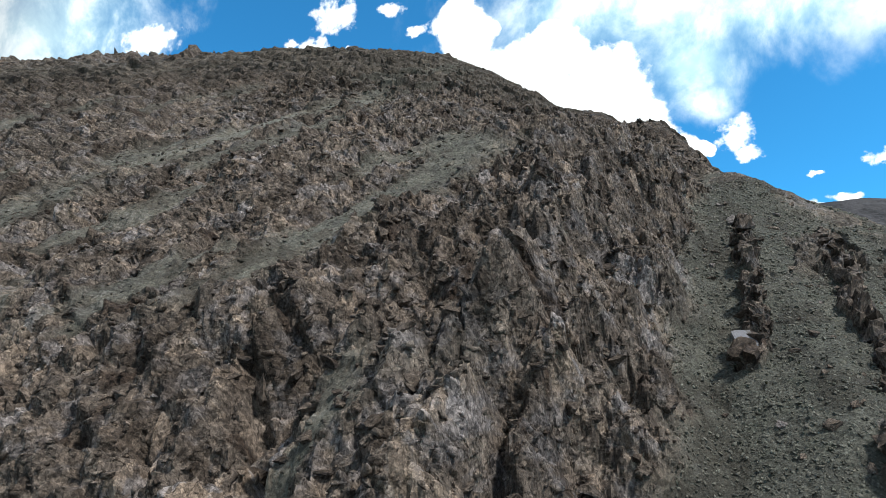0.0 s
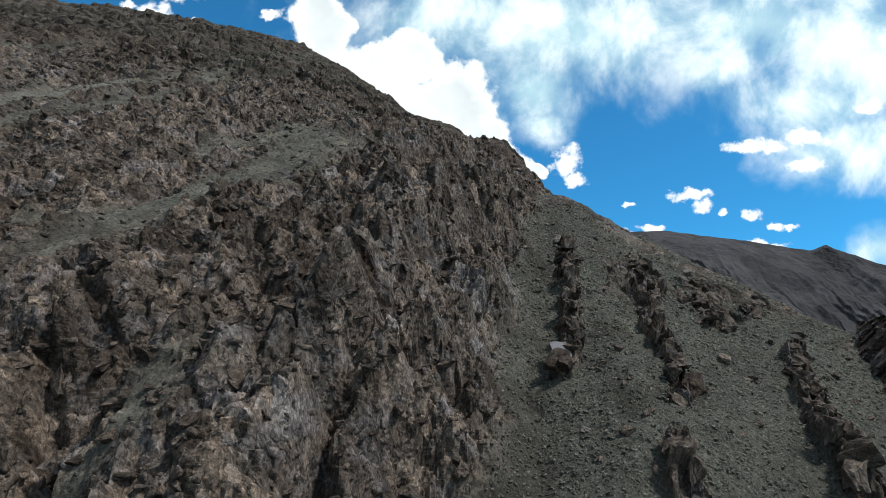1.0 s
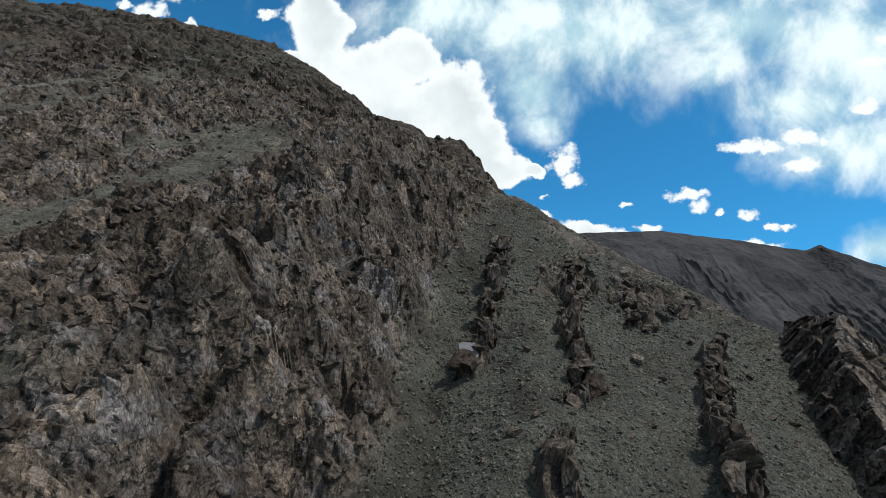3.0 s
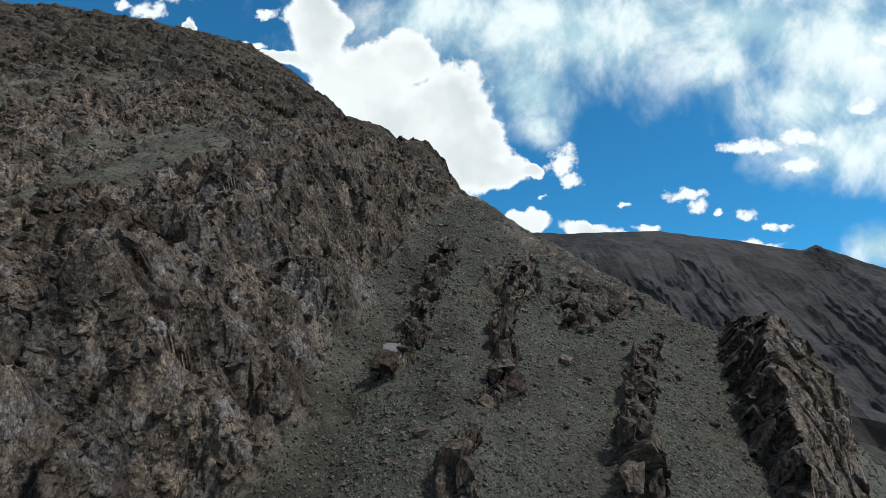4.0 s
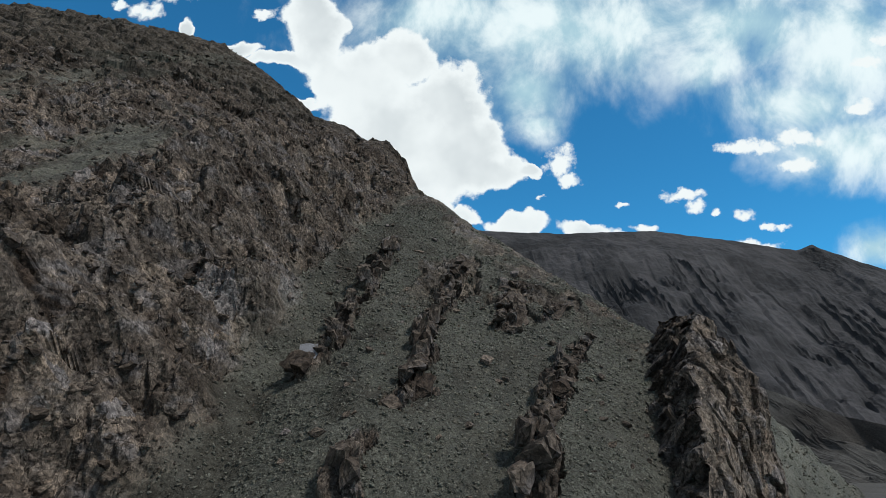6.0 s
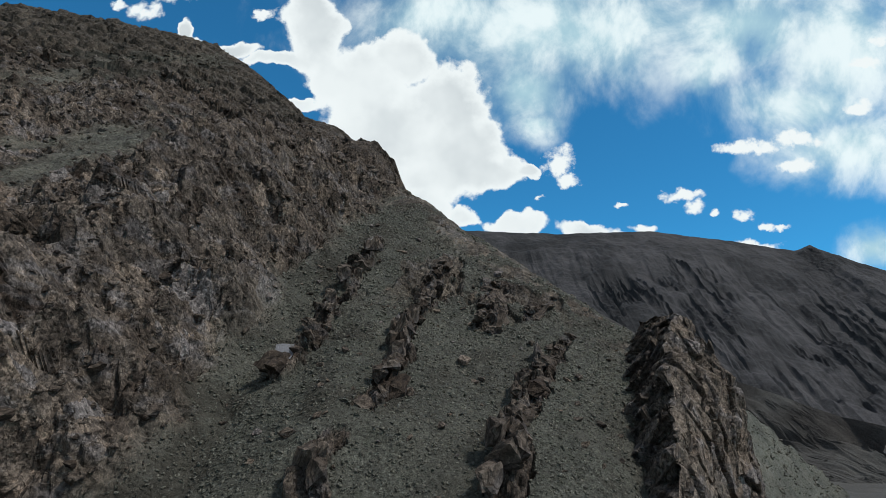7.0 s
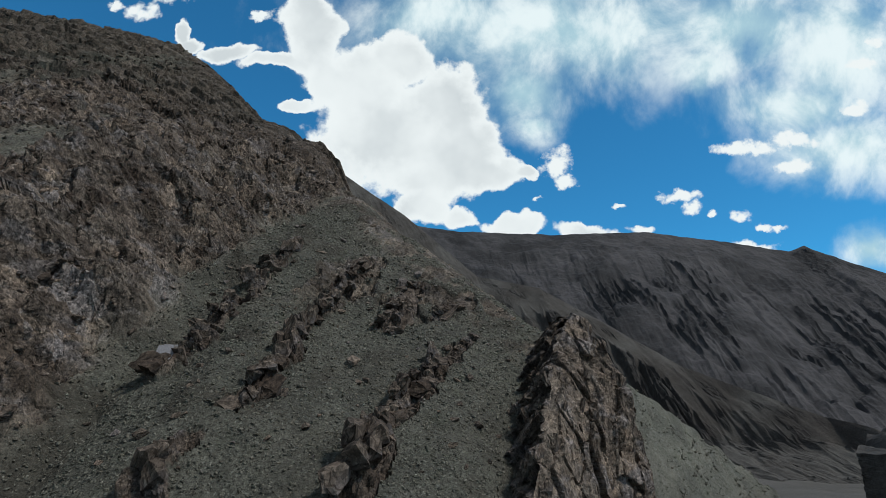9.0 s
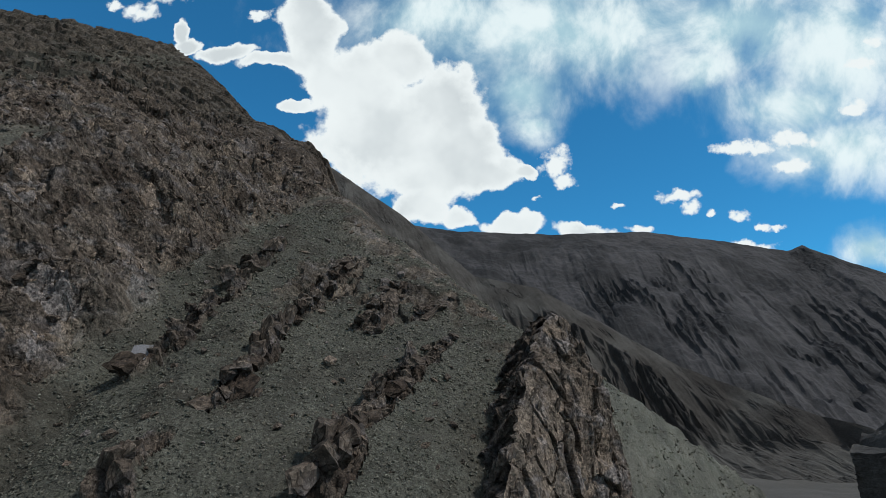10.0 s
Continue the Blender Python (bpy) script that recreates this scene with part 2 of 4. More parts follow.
def macro(u, v):
    """The large form: w over (u, v), with no broken detail, and how much of it is bare rock."""
    q = u - contact(v)
    w = np.interp(q, [-320, -230, -90, -60, -42, -26, -12, -8, -4, -1, 3, 10, 20, 30, 40, 60],
                  [14, 4, -12.5, -15.5, -17.5, -18.5, -18.8, -21, -27, -32, -35, -36, -37.6, -39.3, -41, -43])
    w = w - 0.05 * np.maximum(v - 115, 0) - 0.30 * np.maximum(40 - v, 0) * step(-q, 0, 8)
    # the scree bulges towards its foot
    w = w + 3.6 * step(q, 4, 14) * step(v, 84, 40) - 13 * step(u, 50, 63) - 5 * bell(u, 49, 6) * bell(v, 42, 12)
    # the slope rolls over towards the skyline ridge
    s, _ = crest(u, v * math.cos(SLOPE) - w * math.sin(SLOPE))
    w = w - np.interp(q, [-95, -70, -40, -20, -8, 3], [3, 6, 10.5, 12, 11, 3]) * step(s, -55, 0)
    w = w - 3.0 * bell(u, -1, 9) * bell(v, 114, 20) - 2.2 * bell(u, 10, 6) * bell(v, 118, 11)
    return w + swell(q, v), step(-q, -1.5, 2.5)


def crest(x, y):
    """How far a place lies beyond the skyline ridge."""
    tau, s = -0.61 * x + 0.79 * y, 0.79 * x + 0.61 * y
    s0 = np.interp(tau, [-40, 10, 28, 44, 59, 75, 91, 105, 119, 150, 217], [88.6, 94.2, 96, 92.3, 92.0, 89.0, 87.7, 84.8, 88.0, 82.5, 77.1])
    return s - s0, y - 194.6 - 6 * np.sin(x * 0.05)


def to_world(u, v, w):
    x, y, z = u, v * math.cos(SLOPE) - w * math.sin(SLOPE), v * math.sin(SLOPE) + w * math.cos(SLOPE)
    s, s2 = crest(x, y)
    fall = np.where(s > -6, (np.maximum(s + 6, 0) ** 2 / 24) * (s < 6) + np.where(s >= 6, s, 0), 0)
    fall2 = np.maximum(s2, 0)
    return x, y, z - 1.25 * fall - 1.5 * fall2

# ---- materials --------------------------------------------------------------


def material(name, rough=0.9):
    mat = bpy.data.materials.new(name)
    mat.use_nodes = True
    net = Net(mat.node_tree)
    shader = net.n("ShaderNodeBsdfPrincipled")
    shader.inputs["Roughness"].default_value = rough
    shader.inputs["Specular IOR Level"].default_value = 0.25
    end = net.n("ShaderNodeOutputMaterial")
    net.wire(shader.outputs[0], end.inputs[0])
    return mat, net, shader


def attribute(net, name):
    return net.n("ShaderNodeAttribute", name=name).outputs["Fac"]


def facet_relief(net, where, scale, amount):
    """Height of broken stone: every cell a plane with a tilt of its own."""
    node = net.n("ShaderNodeTexVoronoi", feature="F1")
    net.wire(where, node.inputs["Vector"])
    node.inputs["Scale"].default_value = scale
    tilt = net.v("SUBTRACT", node.outputs["Color"], (0.5, 0.5, 0.5))
    plane_h = net.v("DOT_PRODUCT", tilt, net.v("SUBTRACT", where, node.outputs["Position"]))
    return net.m("MULTIPLY_ADD", plane_h, 1.6 * amount, net.m("MULTIPLY", net.v("LENGTH", tilt), 0.35 * amount / scale))


def mountain_material():
    """Broken brown-grey rock and grey-green scree, told apart by the mesh's own 'rock' layer."""
    mat, net, shader = material("mountain_rock")
    at = net.n("ShaderNodeTexCoord").outputs["Object"]
    rock, tone, rust = attribute(net, "rock"), attribute(net, "tone"), attribute(net, "rust")
    big, mid = net.noise(at, 0.07, 4, 0.6), net.noise(at, 0.45, 5, 0.6)
    grain, fine = net.noise(at, 3.0, 6, 0.7), net.noise(at, 14.0, 4, 0.7)
    tall = net.v("MULTIPLY", at, (1.0, 0.8, 0.6))
    streak = net.noise(tall, 1.6, 5, 0.65, 0.4)
    bent = net.v("ADD", at, net.v("SCALE", net.noise(at, 0.9, 3, 0.6, colour=True), 0.9))
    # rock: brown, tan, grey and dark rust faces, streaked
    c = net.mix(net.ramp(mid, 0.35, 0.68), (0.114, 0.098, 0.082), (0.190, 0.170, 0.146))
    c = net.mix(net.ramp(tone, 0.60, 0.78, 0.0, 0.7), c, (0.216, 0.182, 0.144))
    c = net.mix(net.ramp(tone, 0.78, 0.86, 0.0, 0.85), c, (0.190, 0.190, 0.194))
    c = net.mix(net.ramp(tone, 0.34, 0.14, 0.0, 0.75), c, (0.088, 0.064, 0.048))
    c = net.mix(net.ramp(big, 0.5, 0.72, 0.0, 0.55), c, (0.150, 0.146, 0.130))
    # seams of grey stone that run obliquely up the slope
    seam_at = net.n("ShaderNodeMapping")
    seam_at.inputs["Rotation"].default_value = (math.radians(-35), 0, math.radians(-38))
    seam_at.inputs["Scale"].default_value = (0.42, 0.07, 0.42)
    net.wire(at, seam_at.inputs["Vector"])
    seam = net.noise(seam_at.outputs[0], 1.0, 5, 0.62)
    c = net.mix(net.ramp(seam, 0.50, 0.62, 0.0, 0.75), c, (0.196, 0.194, 0.198))
    c = net.mix(net.m("MULTIPLY", rust, 0.75), c, (0.080, 0.066, 0.052))
    c = net.mix(net.ramp(streak, 0.56, 0.74, 0.0, 0.5), c, (0.280, 0.246, 0.208))
    c = net.mix(net.ramp(streak, 0.42, 0.25, 0.0, 0.6), c, (0.066, 0.054, 0.044))
    # scree: small grey-green stones on grey-brown grit
    stone = net.cells(at, 6.5, out="Color")
    sep = net.n("ShaderNodeSeparateColor")
    net.wire(stone, sep.inputs[0])
    s = net.mix(sep.outputs[0], (0.092, 0.086, 0.073), (0.148, 0.141, 0.121))
    s = net.mix(net.ramp(sep.outputs[1], 0.90, 1.0, 0.0, 0.8), s, (0.230, 0.225, 0.200))
    s = net.mix(net.ramp(mid, 0.5, 0.75, 0.0, 0.6), s, (0.084, 0.088, 0.066))
    s = net.mix(net.ramp(big, 0.46, 0.66, 0.0, 0.6), s, (0.104, 0.094, 0.080))
    s = net.mix(net.m("MULTIPLY", rust, 0.65), s, (0.066, 0.056, 0.046))
    chip = net.cells(net.v("MULTIPLY", bent, (1.2, 1.0, 0.7)), 2.2, out="Color")
    sep2 = net.n("ShaderNodeSeparateColor")
    net.wire(chip, sep2.inputs[0])
    c = net.mix(0.8, c, net.mix(sep2.outputs[0], (0.55, 0.55, 0.56), (1.35, 1.33, 1.30)), "MULTIPLY")
    gap = net.cells(net.v("MULTIPLY", bent, (1.5, 1.1, 0.6)), 0.9, "DISTANCE_TO_EDGE")
    c = net.mix(net.m("MULTIPLY", net.ramp(gap, 0.05, 0.0), net.ramp(mid, 0.4, 0.6, 0.1, 0.8)), c, (0.035, 0.028, 0.022))
    chip3 = net.cells(net.v("MULTIPLY", bent, (1.0, 1.3, 0.8)), 5.5, out="Color")
    sep3 = net.n("ShaderNodeSeparateColor")
    net.wire(chip3, sep3.inputs[0])
    c = net.mix(0.75, c, net.mix(sep3.outputs[1], (0.40, 0.40, 0.40), (1.55, 1.55, 1.52)), "MULTIPLY")
    s = net.mix(0.7, s, net.mix(tone, (0.46, 0.46, 0.46), (2.15, 2.13, 2.06)), "MULTIPLY")
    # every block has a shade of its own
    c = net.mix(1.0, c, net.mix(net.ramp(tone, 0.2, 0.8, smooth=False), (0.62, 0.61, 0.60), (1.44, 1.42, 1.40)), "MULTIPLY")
    c = net.mix(1.0, c, (1.05, 0.985, 0.96), "MULTIPLY")
    s = net.mix(1.0, s, (0.96, 1.02, 0.99), "MULTIPLY")
    col = net.mix(rock, s, c)
    col = net.mix(0.5, col, net.mix(net.ramp(grain, 0.3, 0.7), (0.38, 0.38, 0.38), (1.40, 1.40, 1.40)), "MULTIPLY")
    col = net.mix(0.7, col, net.mix(net.ramp(fine, 0.3, 0.7), (0.5, 0.5, 0.5), (1.5, 1.5, 1.5)), "MULTIPLY")
    net.wire(col, shader.inputs["Base Color"])
    relief = net.m("ADD", facet_relief(net, net.v("MULTIPLY", bent, (1.3, 1.0, 0.75)), 0.9, 1.0), facet_relief(net, net.v("MULTIPLY", bent, (1.0, 0.8, 1.6)), 2.3, 0.8))
    relief = net.m("MULTIPLY_ADD", grain, 0.16, relief)
    pebble = net.m("ADD", facet_relief(net, at, 4.5, 0.8), net.m("MULTIPLY", grain, 0.3))
    both = net.m("ADD", net.m("MULTIPLY", relief, rock), net.m("MULTIPLY", pebble, net.m("SUBTRACT", 1.0, rock)))
    net.wire(net.bump(net.m("ADD", both, net.m("MULTIPLY", fine, 0.14)), 1.0, 0.45), shader.inputs["Normal"])
    return mat


def far_material(name, bare, dark, pale, scale):
    """A mountain far off: bare slopes, darker crags on the steep flutes."""
    mat, net, shader = material(name)
    at = net.n("ShaderNodeTexCoord").outputs["Object"]
    rock, tone = attribute(net, "rock"), attribute(net, "tone")
    big, mid, grain = net.noise(at, 0.3 * scale, 5, 0.6), net.noise(at, 2.2 * scale, 6, 0.65), net.noise(at, 14 * scale, 5, 0.7)
    c = net.mix(net.ramp(big, 0.35, 0.65), bare, pale)
    c = net.mix(net.m("MULTIPLY", rock, net.ramp(mid, 0.3, 0.6, 0.35, 1.0)), c, dark)
    c = net.mix(net.m("MULTIPLY", tone, net.ramp(mid, 0.35, 0.6, 0.2, 0.9)), c, pale)
    c = net.mix(0.5, c, net.mix(net.ramp(grain, 0.3, 0.7), (0.5, 0.5, 0.5), (1.45, 1.45, 1.45)), "MULTIPLY")
    net.wire(c, shader.inputs["Base Color"])
    net.wire(net.bump(net.m("ADD", net.m("MULTIPLY", mid, 0.8), net.m("MULTIPLY", grain, 0.4)), 0.8, 0.07 / scale), shader.inputs["Normal"])
    return mat


ROCK = mountain_material()
# FAR's low albedo has the cloud shadow over that mountain painted in.
FAR = far_material("far_mountain_rock", (0.040, 0.040, 0.042), (0.033, 0.033, 0.035), (0.090, 0.087, 0.090), 0.02)
SPUR = far_material("spur_rock", (0.060, 0.054, 0.048), (0.040, 0.037, 0.035), (0.108, 0.104, 0.094), 0.06)
FLOOR = far_material("valley_gravel", (0.090, 0.085, 0.075), (0.070, 0.066, 0.058), (0.120, 0.114, 0.102), 0.08)

# ---- large forms ------------------------------------------------------------


def sheet(name, x, y, z, mat, **layers):
    """One mesh from a grid of places, with named layers of numbers on its points."""
    rows, cols = x.shape
    mesh = bpy.data.meshes.new(name)
    co = np.stack([x, y, z], -1).reshape(-1, 3).astype(np.float32)
    i = np.arange(rows * cols).reshape(rows, cols)
    quads = np.stack([i[:-1, :-1], i[:-1, 1:], i[1:, 1:], i[1:, :-1]], -1).reshape(-1, 4).astype(np.int32)
    mesh.vertices.add(len(co))
    mesh.vertices.foreach_set("co", co.ravel())
    mesh.loops.add(quads.size)
    mesh.loops.foreach_set("vertex_index", quads.ravel())
    mesh.polygons.add(len(quads))
    mesh.polygons.foreach_set("loop_start", np.arange(0, quads.size, 4, dtype=np.int32))
    mesh.polygons.foreach_set("use_smooth", np.zeros(len(quads), dtype=bool))
    mesh.update(calc_edges=True)
    for key, values in layers.items():
        layer = mesh.attributes.new(key, "FLOAT", "POINT")
        layer.data.foreach_set("value", np.clip(values, 0, 1).astype(np.float32).ravel())
    mesh.materials.append(mat)
    return new(name, mesh)


def spaced(stops):
    """Numbers from stop to stop: (start, spacing), ..., the last one ends."""
    out = [stops[0][0]]
    for (a, da), (b, db) in zip(stops[:-1], stops[1:]):
        while out[-1] < b:
            f = np.clip((out[-1] - a) / (b - a), 0, 1)
            out.append(out[-1] + da + (db - da) * f)
    return np.array(out)


def near_slope():
    us = spaced([(-300, 2.2), (-110, 0.9), (-50, 0.26), (-30, 0.16), (14, 0.15), (52, 0.17), (66, 1.0), (110, 3.0)])
    vs = spaced([(-60, 4.0), (10, 0.5), (22, 0.15), (60, 0.17), (110, 0.30), (180, 0.6), (260, 1.6), (420, 8.0)])
    u, v = np.meshgrid(us, vs)
    w, rock = macro(u, v)
    w, rock, rust, tone = rough(u, v, w, rock)
    x, y, z = to_world(u, v, w)
    return sheet("ground_mountainside", x, y, np.maximum(z, -60), ROCK, rock=rock, tone=tone, rust=rust)


def rough(u, v, w, rock):
    """Breaks the large form up: gullies, ribs, blocks, rubble."""
    q = u - contact(v)
    bend = fbm(u / 14, v / 22, 5, 3)
    uu = u + 1.2 * bend
    # bands of rubble that run obliquely down the slope between the rock ribs
    ragged = 0.8 * fbm(u / 4, v / 7, 33, 3)
    band_a = bell(uu + ragged, np.interp(v, [34, 40, 46, 55, 64, 75, 92], [-42, -36.5, -33, -30, -28, -26, -23]), 2.3) * step(v, 34, 44) * step(v, 110, 92)
    band_b = bell(uu + ragged, np.interp(v, [58, 74, 89, 104, 120], [-74, -70, -66, -60, -49]), 4.2)
    band_c = bell(uu + ragged, np.interp(v, [24, 28, 32, 38], [-22, -19.6, -19.2, -18]), 1.7) * step(v, 37, 31)
    rubble = np.clip(band_a + band_b + band_c + step(fbm((u - 0.4 * v) / 9, v / 30, 31, 4), 0.3, 0.6) * step(-q, 16, 30) * 0.8, 0, 1)
    upper = step(v, 130, 165)
    rubble = np.maximum(rubble, upper * 0.35)
    rock = rock * (1 - rubble * 0.85)
    # outcrops in rows across the scree
    out = np.zeros_like(u)
    edge = fbm(u / 2.5, v / 4, 77, 3)
    for u0, v0, u1, v1, wide, high in OUTCROPS:
        t = np.clip((v - v0) / (v1 - v0), 0, 1)
        line = u0 + (u1 - u0) * t
        along = step(v, v0 - 1.5, v0 + 0.5) * step(v, v1 + 2.5, v1 - 1)
        out = np.maximum(out, high * step(np.abs(u - line + 0.8 * edge), wide, wide * 0.55) * along * (0.75 + 0.5 * vnoise(u / 2.2, v / 3.0, 9)))
    rock = np.maximum(rock, step(out, 0.15, 0.5))
    crags = step(fbm(u / 5, v / 9, 41, 4), 0.35, 0.6) * step(q, 2, 6)
    s, _ = crest(u, v * math.cos(SLOPE) - w * math.sin(SLOPE))
    crags = np.maximum(crags * step(v, 66, 80), step(s, -14, -4) * step(fbm(u / 4, v / 5, 43, 3), -0.35, 0.15))
    rock = np.maximum(rock, crags * 0.8)
    # broken crags along the far left skyline and on the summit
    s2 = v * math.cos(SLOPE) - w * math.sin(SLOPE) - 194.6
    ridge = step(s2, -60, -20) * step(u, -115, -150) + 0.2 * step(s2, -20, -4) * bell(u, -112, 22)
    rock = np.maximum(rock, ridge)
    h0, e0, r0 = facets(u / 11 + 0.3 * fbm(u / 9, v / 9, 45, 2), v / 15, 46, 1.4)
    w = w + ridge * (1.5 * h0 + 1.2 * fbm(u / 5, v / 5, 47, 3))
    # ribs that lean up the slope
    cliff = step(-q, -1, 4) * step(q, -32, -22)
    across, along = uu - 0.30 * v, v + 0.30 * u
    rib = 1 - np.abs(fbm(across / 6.5, along / 40, 11, 3))
    calm = 1 - 0.75 * step(s, -18, -5)
    w = w + rock * calm * (1.7 * cliff + 0.8) * (rib - 0.72) * 1.5
    w = w - 3.6 * bell(u + 0.5 * bend, np.interp(v, [20, 29, 34, 38, 41, 51, 62], [-9.4, -9.4, -9.3, -8.5, -6.6, -5.6, -3.0]), np.interp(v, [26, 40, 60], [0.7, 1.2, 2.0])) * step(v, 60, 40)
    w = w - 2.2 * bell(u + 0.6 * bend, np.interp(v, [26, 30, 34, 40], [-23.4, -25.8, -27.3, -30]), 0.7) * step(v, 40, 33)
    w = w + 1.4 * bell(u, -10.6, 4.5) * bell(v, 42, 7) - 0.8 * rubble + 0.9 * out
    # blocks from large to small, longer up the slope than across it
    a, b = across + 0.35 * fbm(u / 1.7, v / 1.7, 3, 2), along + 0.5 * fbm(u / 2.1, v / 2.1, 4, 2)
    h1, e1, r1 = blocks(a / 4.2, b / 8.0, 21, 1.5)
    h2, e2, r2 = blocks(a / 1.75 + 0.3 * r1, b / 3.3 + 0.5 * r1, 22, 1.6)
    h3, e3, r3 = blocks(a / 0.78, b / 1.35 + 0.4 * r2, 23, 1.6)
    h4, e4, r4 = blocks(a / 0.36, b / 0.6, 24, 1.1)
    big = np.where(q > 1, 0.35, 1.0)
    left = step(-q, 14, 32)
    wall = joints(u, v, 1.0, -0.22, 4.4, 0.72, 211, r1, 0.20) * big + joints(u, v, 1.0, -0.35, 1.7, 0.3, 212, r2, 0.16)
    slab = joints(u, v, 0.55, 0.85, 5.0, 0.16, 221, r1, 0.20) + joints(u, v, 0.5, 0.85, 1.9, 0.2, 222, r2, 0.22)
    w = w + calm * rock * (1 - 0.2 * left) * (wall * (1 - left) + slab * left + 1.35 * big * h1 + 0.9 * h2 + 0.42 * h3 + 0.14 * h4)
    # level beds across the upper slope
    w = w + step(v, 115, 140) * (joints(u, v, 0.10, 1.0, 13.0, 0.15, 241, 0.3 * r1, 0.16) + joints(u, v, 0.2, 1.0, 4.5, 0.2, 242, 0.5 * r1, 0.22))
    loose, _, _ = facets(u / 0.55, v / 0.55, 51, 0.9)
    heap, _, _ = facets(u / 1.3, v / 1.3, 52, 0.6)
    w = w + (1 - rock) * (0.35 * fbm(u / 9, v / 12, 61, 3) + 0.07 * loose + 0.08 * heap + 0.05 * fbm(u / 0.5, v / 0.5, 62, 2))
    tone = 0.5 * r2 + 0.3 * r3 + 0.2 * (0.5 + 0.5 * fbm(u / 7, v / 9, 15, 3))
    rust = step(fbm(u / 5, v / 7, 19, 4), 0.35, 0.85)
    # grey slabs at the foot of the cliff, red-brown rock under the skyline
    tone = np.maximum(tone, 0.9 * step(bell(u, 5.6, 2.2) * bell(v, 65.5, 3.2) + bell(u, -0.5, 2.2) * bell(v, 58.5, 2.6) + 0.2 * edge, 0.35, 0.55))
    rust = np.maximum(rust, 0.6 * bell(u, 4.5, 3.5) * bell(v, 92, 16))
    tone = tone * (1 - 0.4 * step(out, 0.2, 0.6))
    tone = np.maximum(tone, 0.95 * band_b * step(v, 60, 90))
    rust = np.maximum(rust, 0.9 * step(v, 110, 140) * (1 - ridge))
    tone = tone * (1 - 0.5 * step(rock, 0.5, 0.2) * step(q, -1, 1))
    return w, rock, rust, tone


# rows of rock that stand out of the scree: from (u, v) to (u, v), half width, height
OUTCROPS = [
    (8.4, 53.0, 10.0, 57.0, 1.6, 1.7), (10.5, 58.5, 12.7, 72.0, 1.4, 1.2), (12.7, 73.0, 14.5, 90.0, 1.6, 1.6),
    (18.4, 47.5, 20.2, 51.5, 1.7, 1.1), (19.5, 52.0, 20.6, 56.5, 1.3, 1.3), (20.4, 57.0, 21.6, 67.0, 1.3, 2.1), (21.6, 67.0, 24.0, 80.0, 1.2, 1.3),
    (15.2, 36.5, 16.4, 42.5, 1.3, 1.6), (30.0, 39.0, 31.6, 47.0, 1.8, 1.9), (31.2, 47.0, 34.5, 56.0, 2.0, 1.7), (34.5, 56.5, 37.4, 63.5, 1.5, 1.3),
    (37.6, 64.0, 40.5, 70.0, 1.2, 0.7), (30.5, 68.0, 32.6, 84.0, 2.2, 0.9), (36.0, 73.0, 38.5, 78.0, 1.8, 0.8), (24.2, 82.0, 25.4, 90.0, 1.4, 1.0),
]


def valley_floor():
    xs = np.concatenate([-np.geomspace(4500, 40, 40), np.geomspace(40, 4500, 60)])
    ys = np.concatenate([-np.geomspace(4500, 40, 30), np.geomspace(40, 4800, 90)])
    x, y = np.meshgrid(xs, ys)
    z = -40 + 2.5 * fbm(x / 60, y / 60, 71, 4)
    flat = np.zeros_like(x)
    return sheet("ground", x, y, z, FLOOR, rock=flat, tone=0.3 + 0.3 * fbm(x / 60, y / 60, 72, 2))


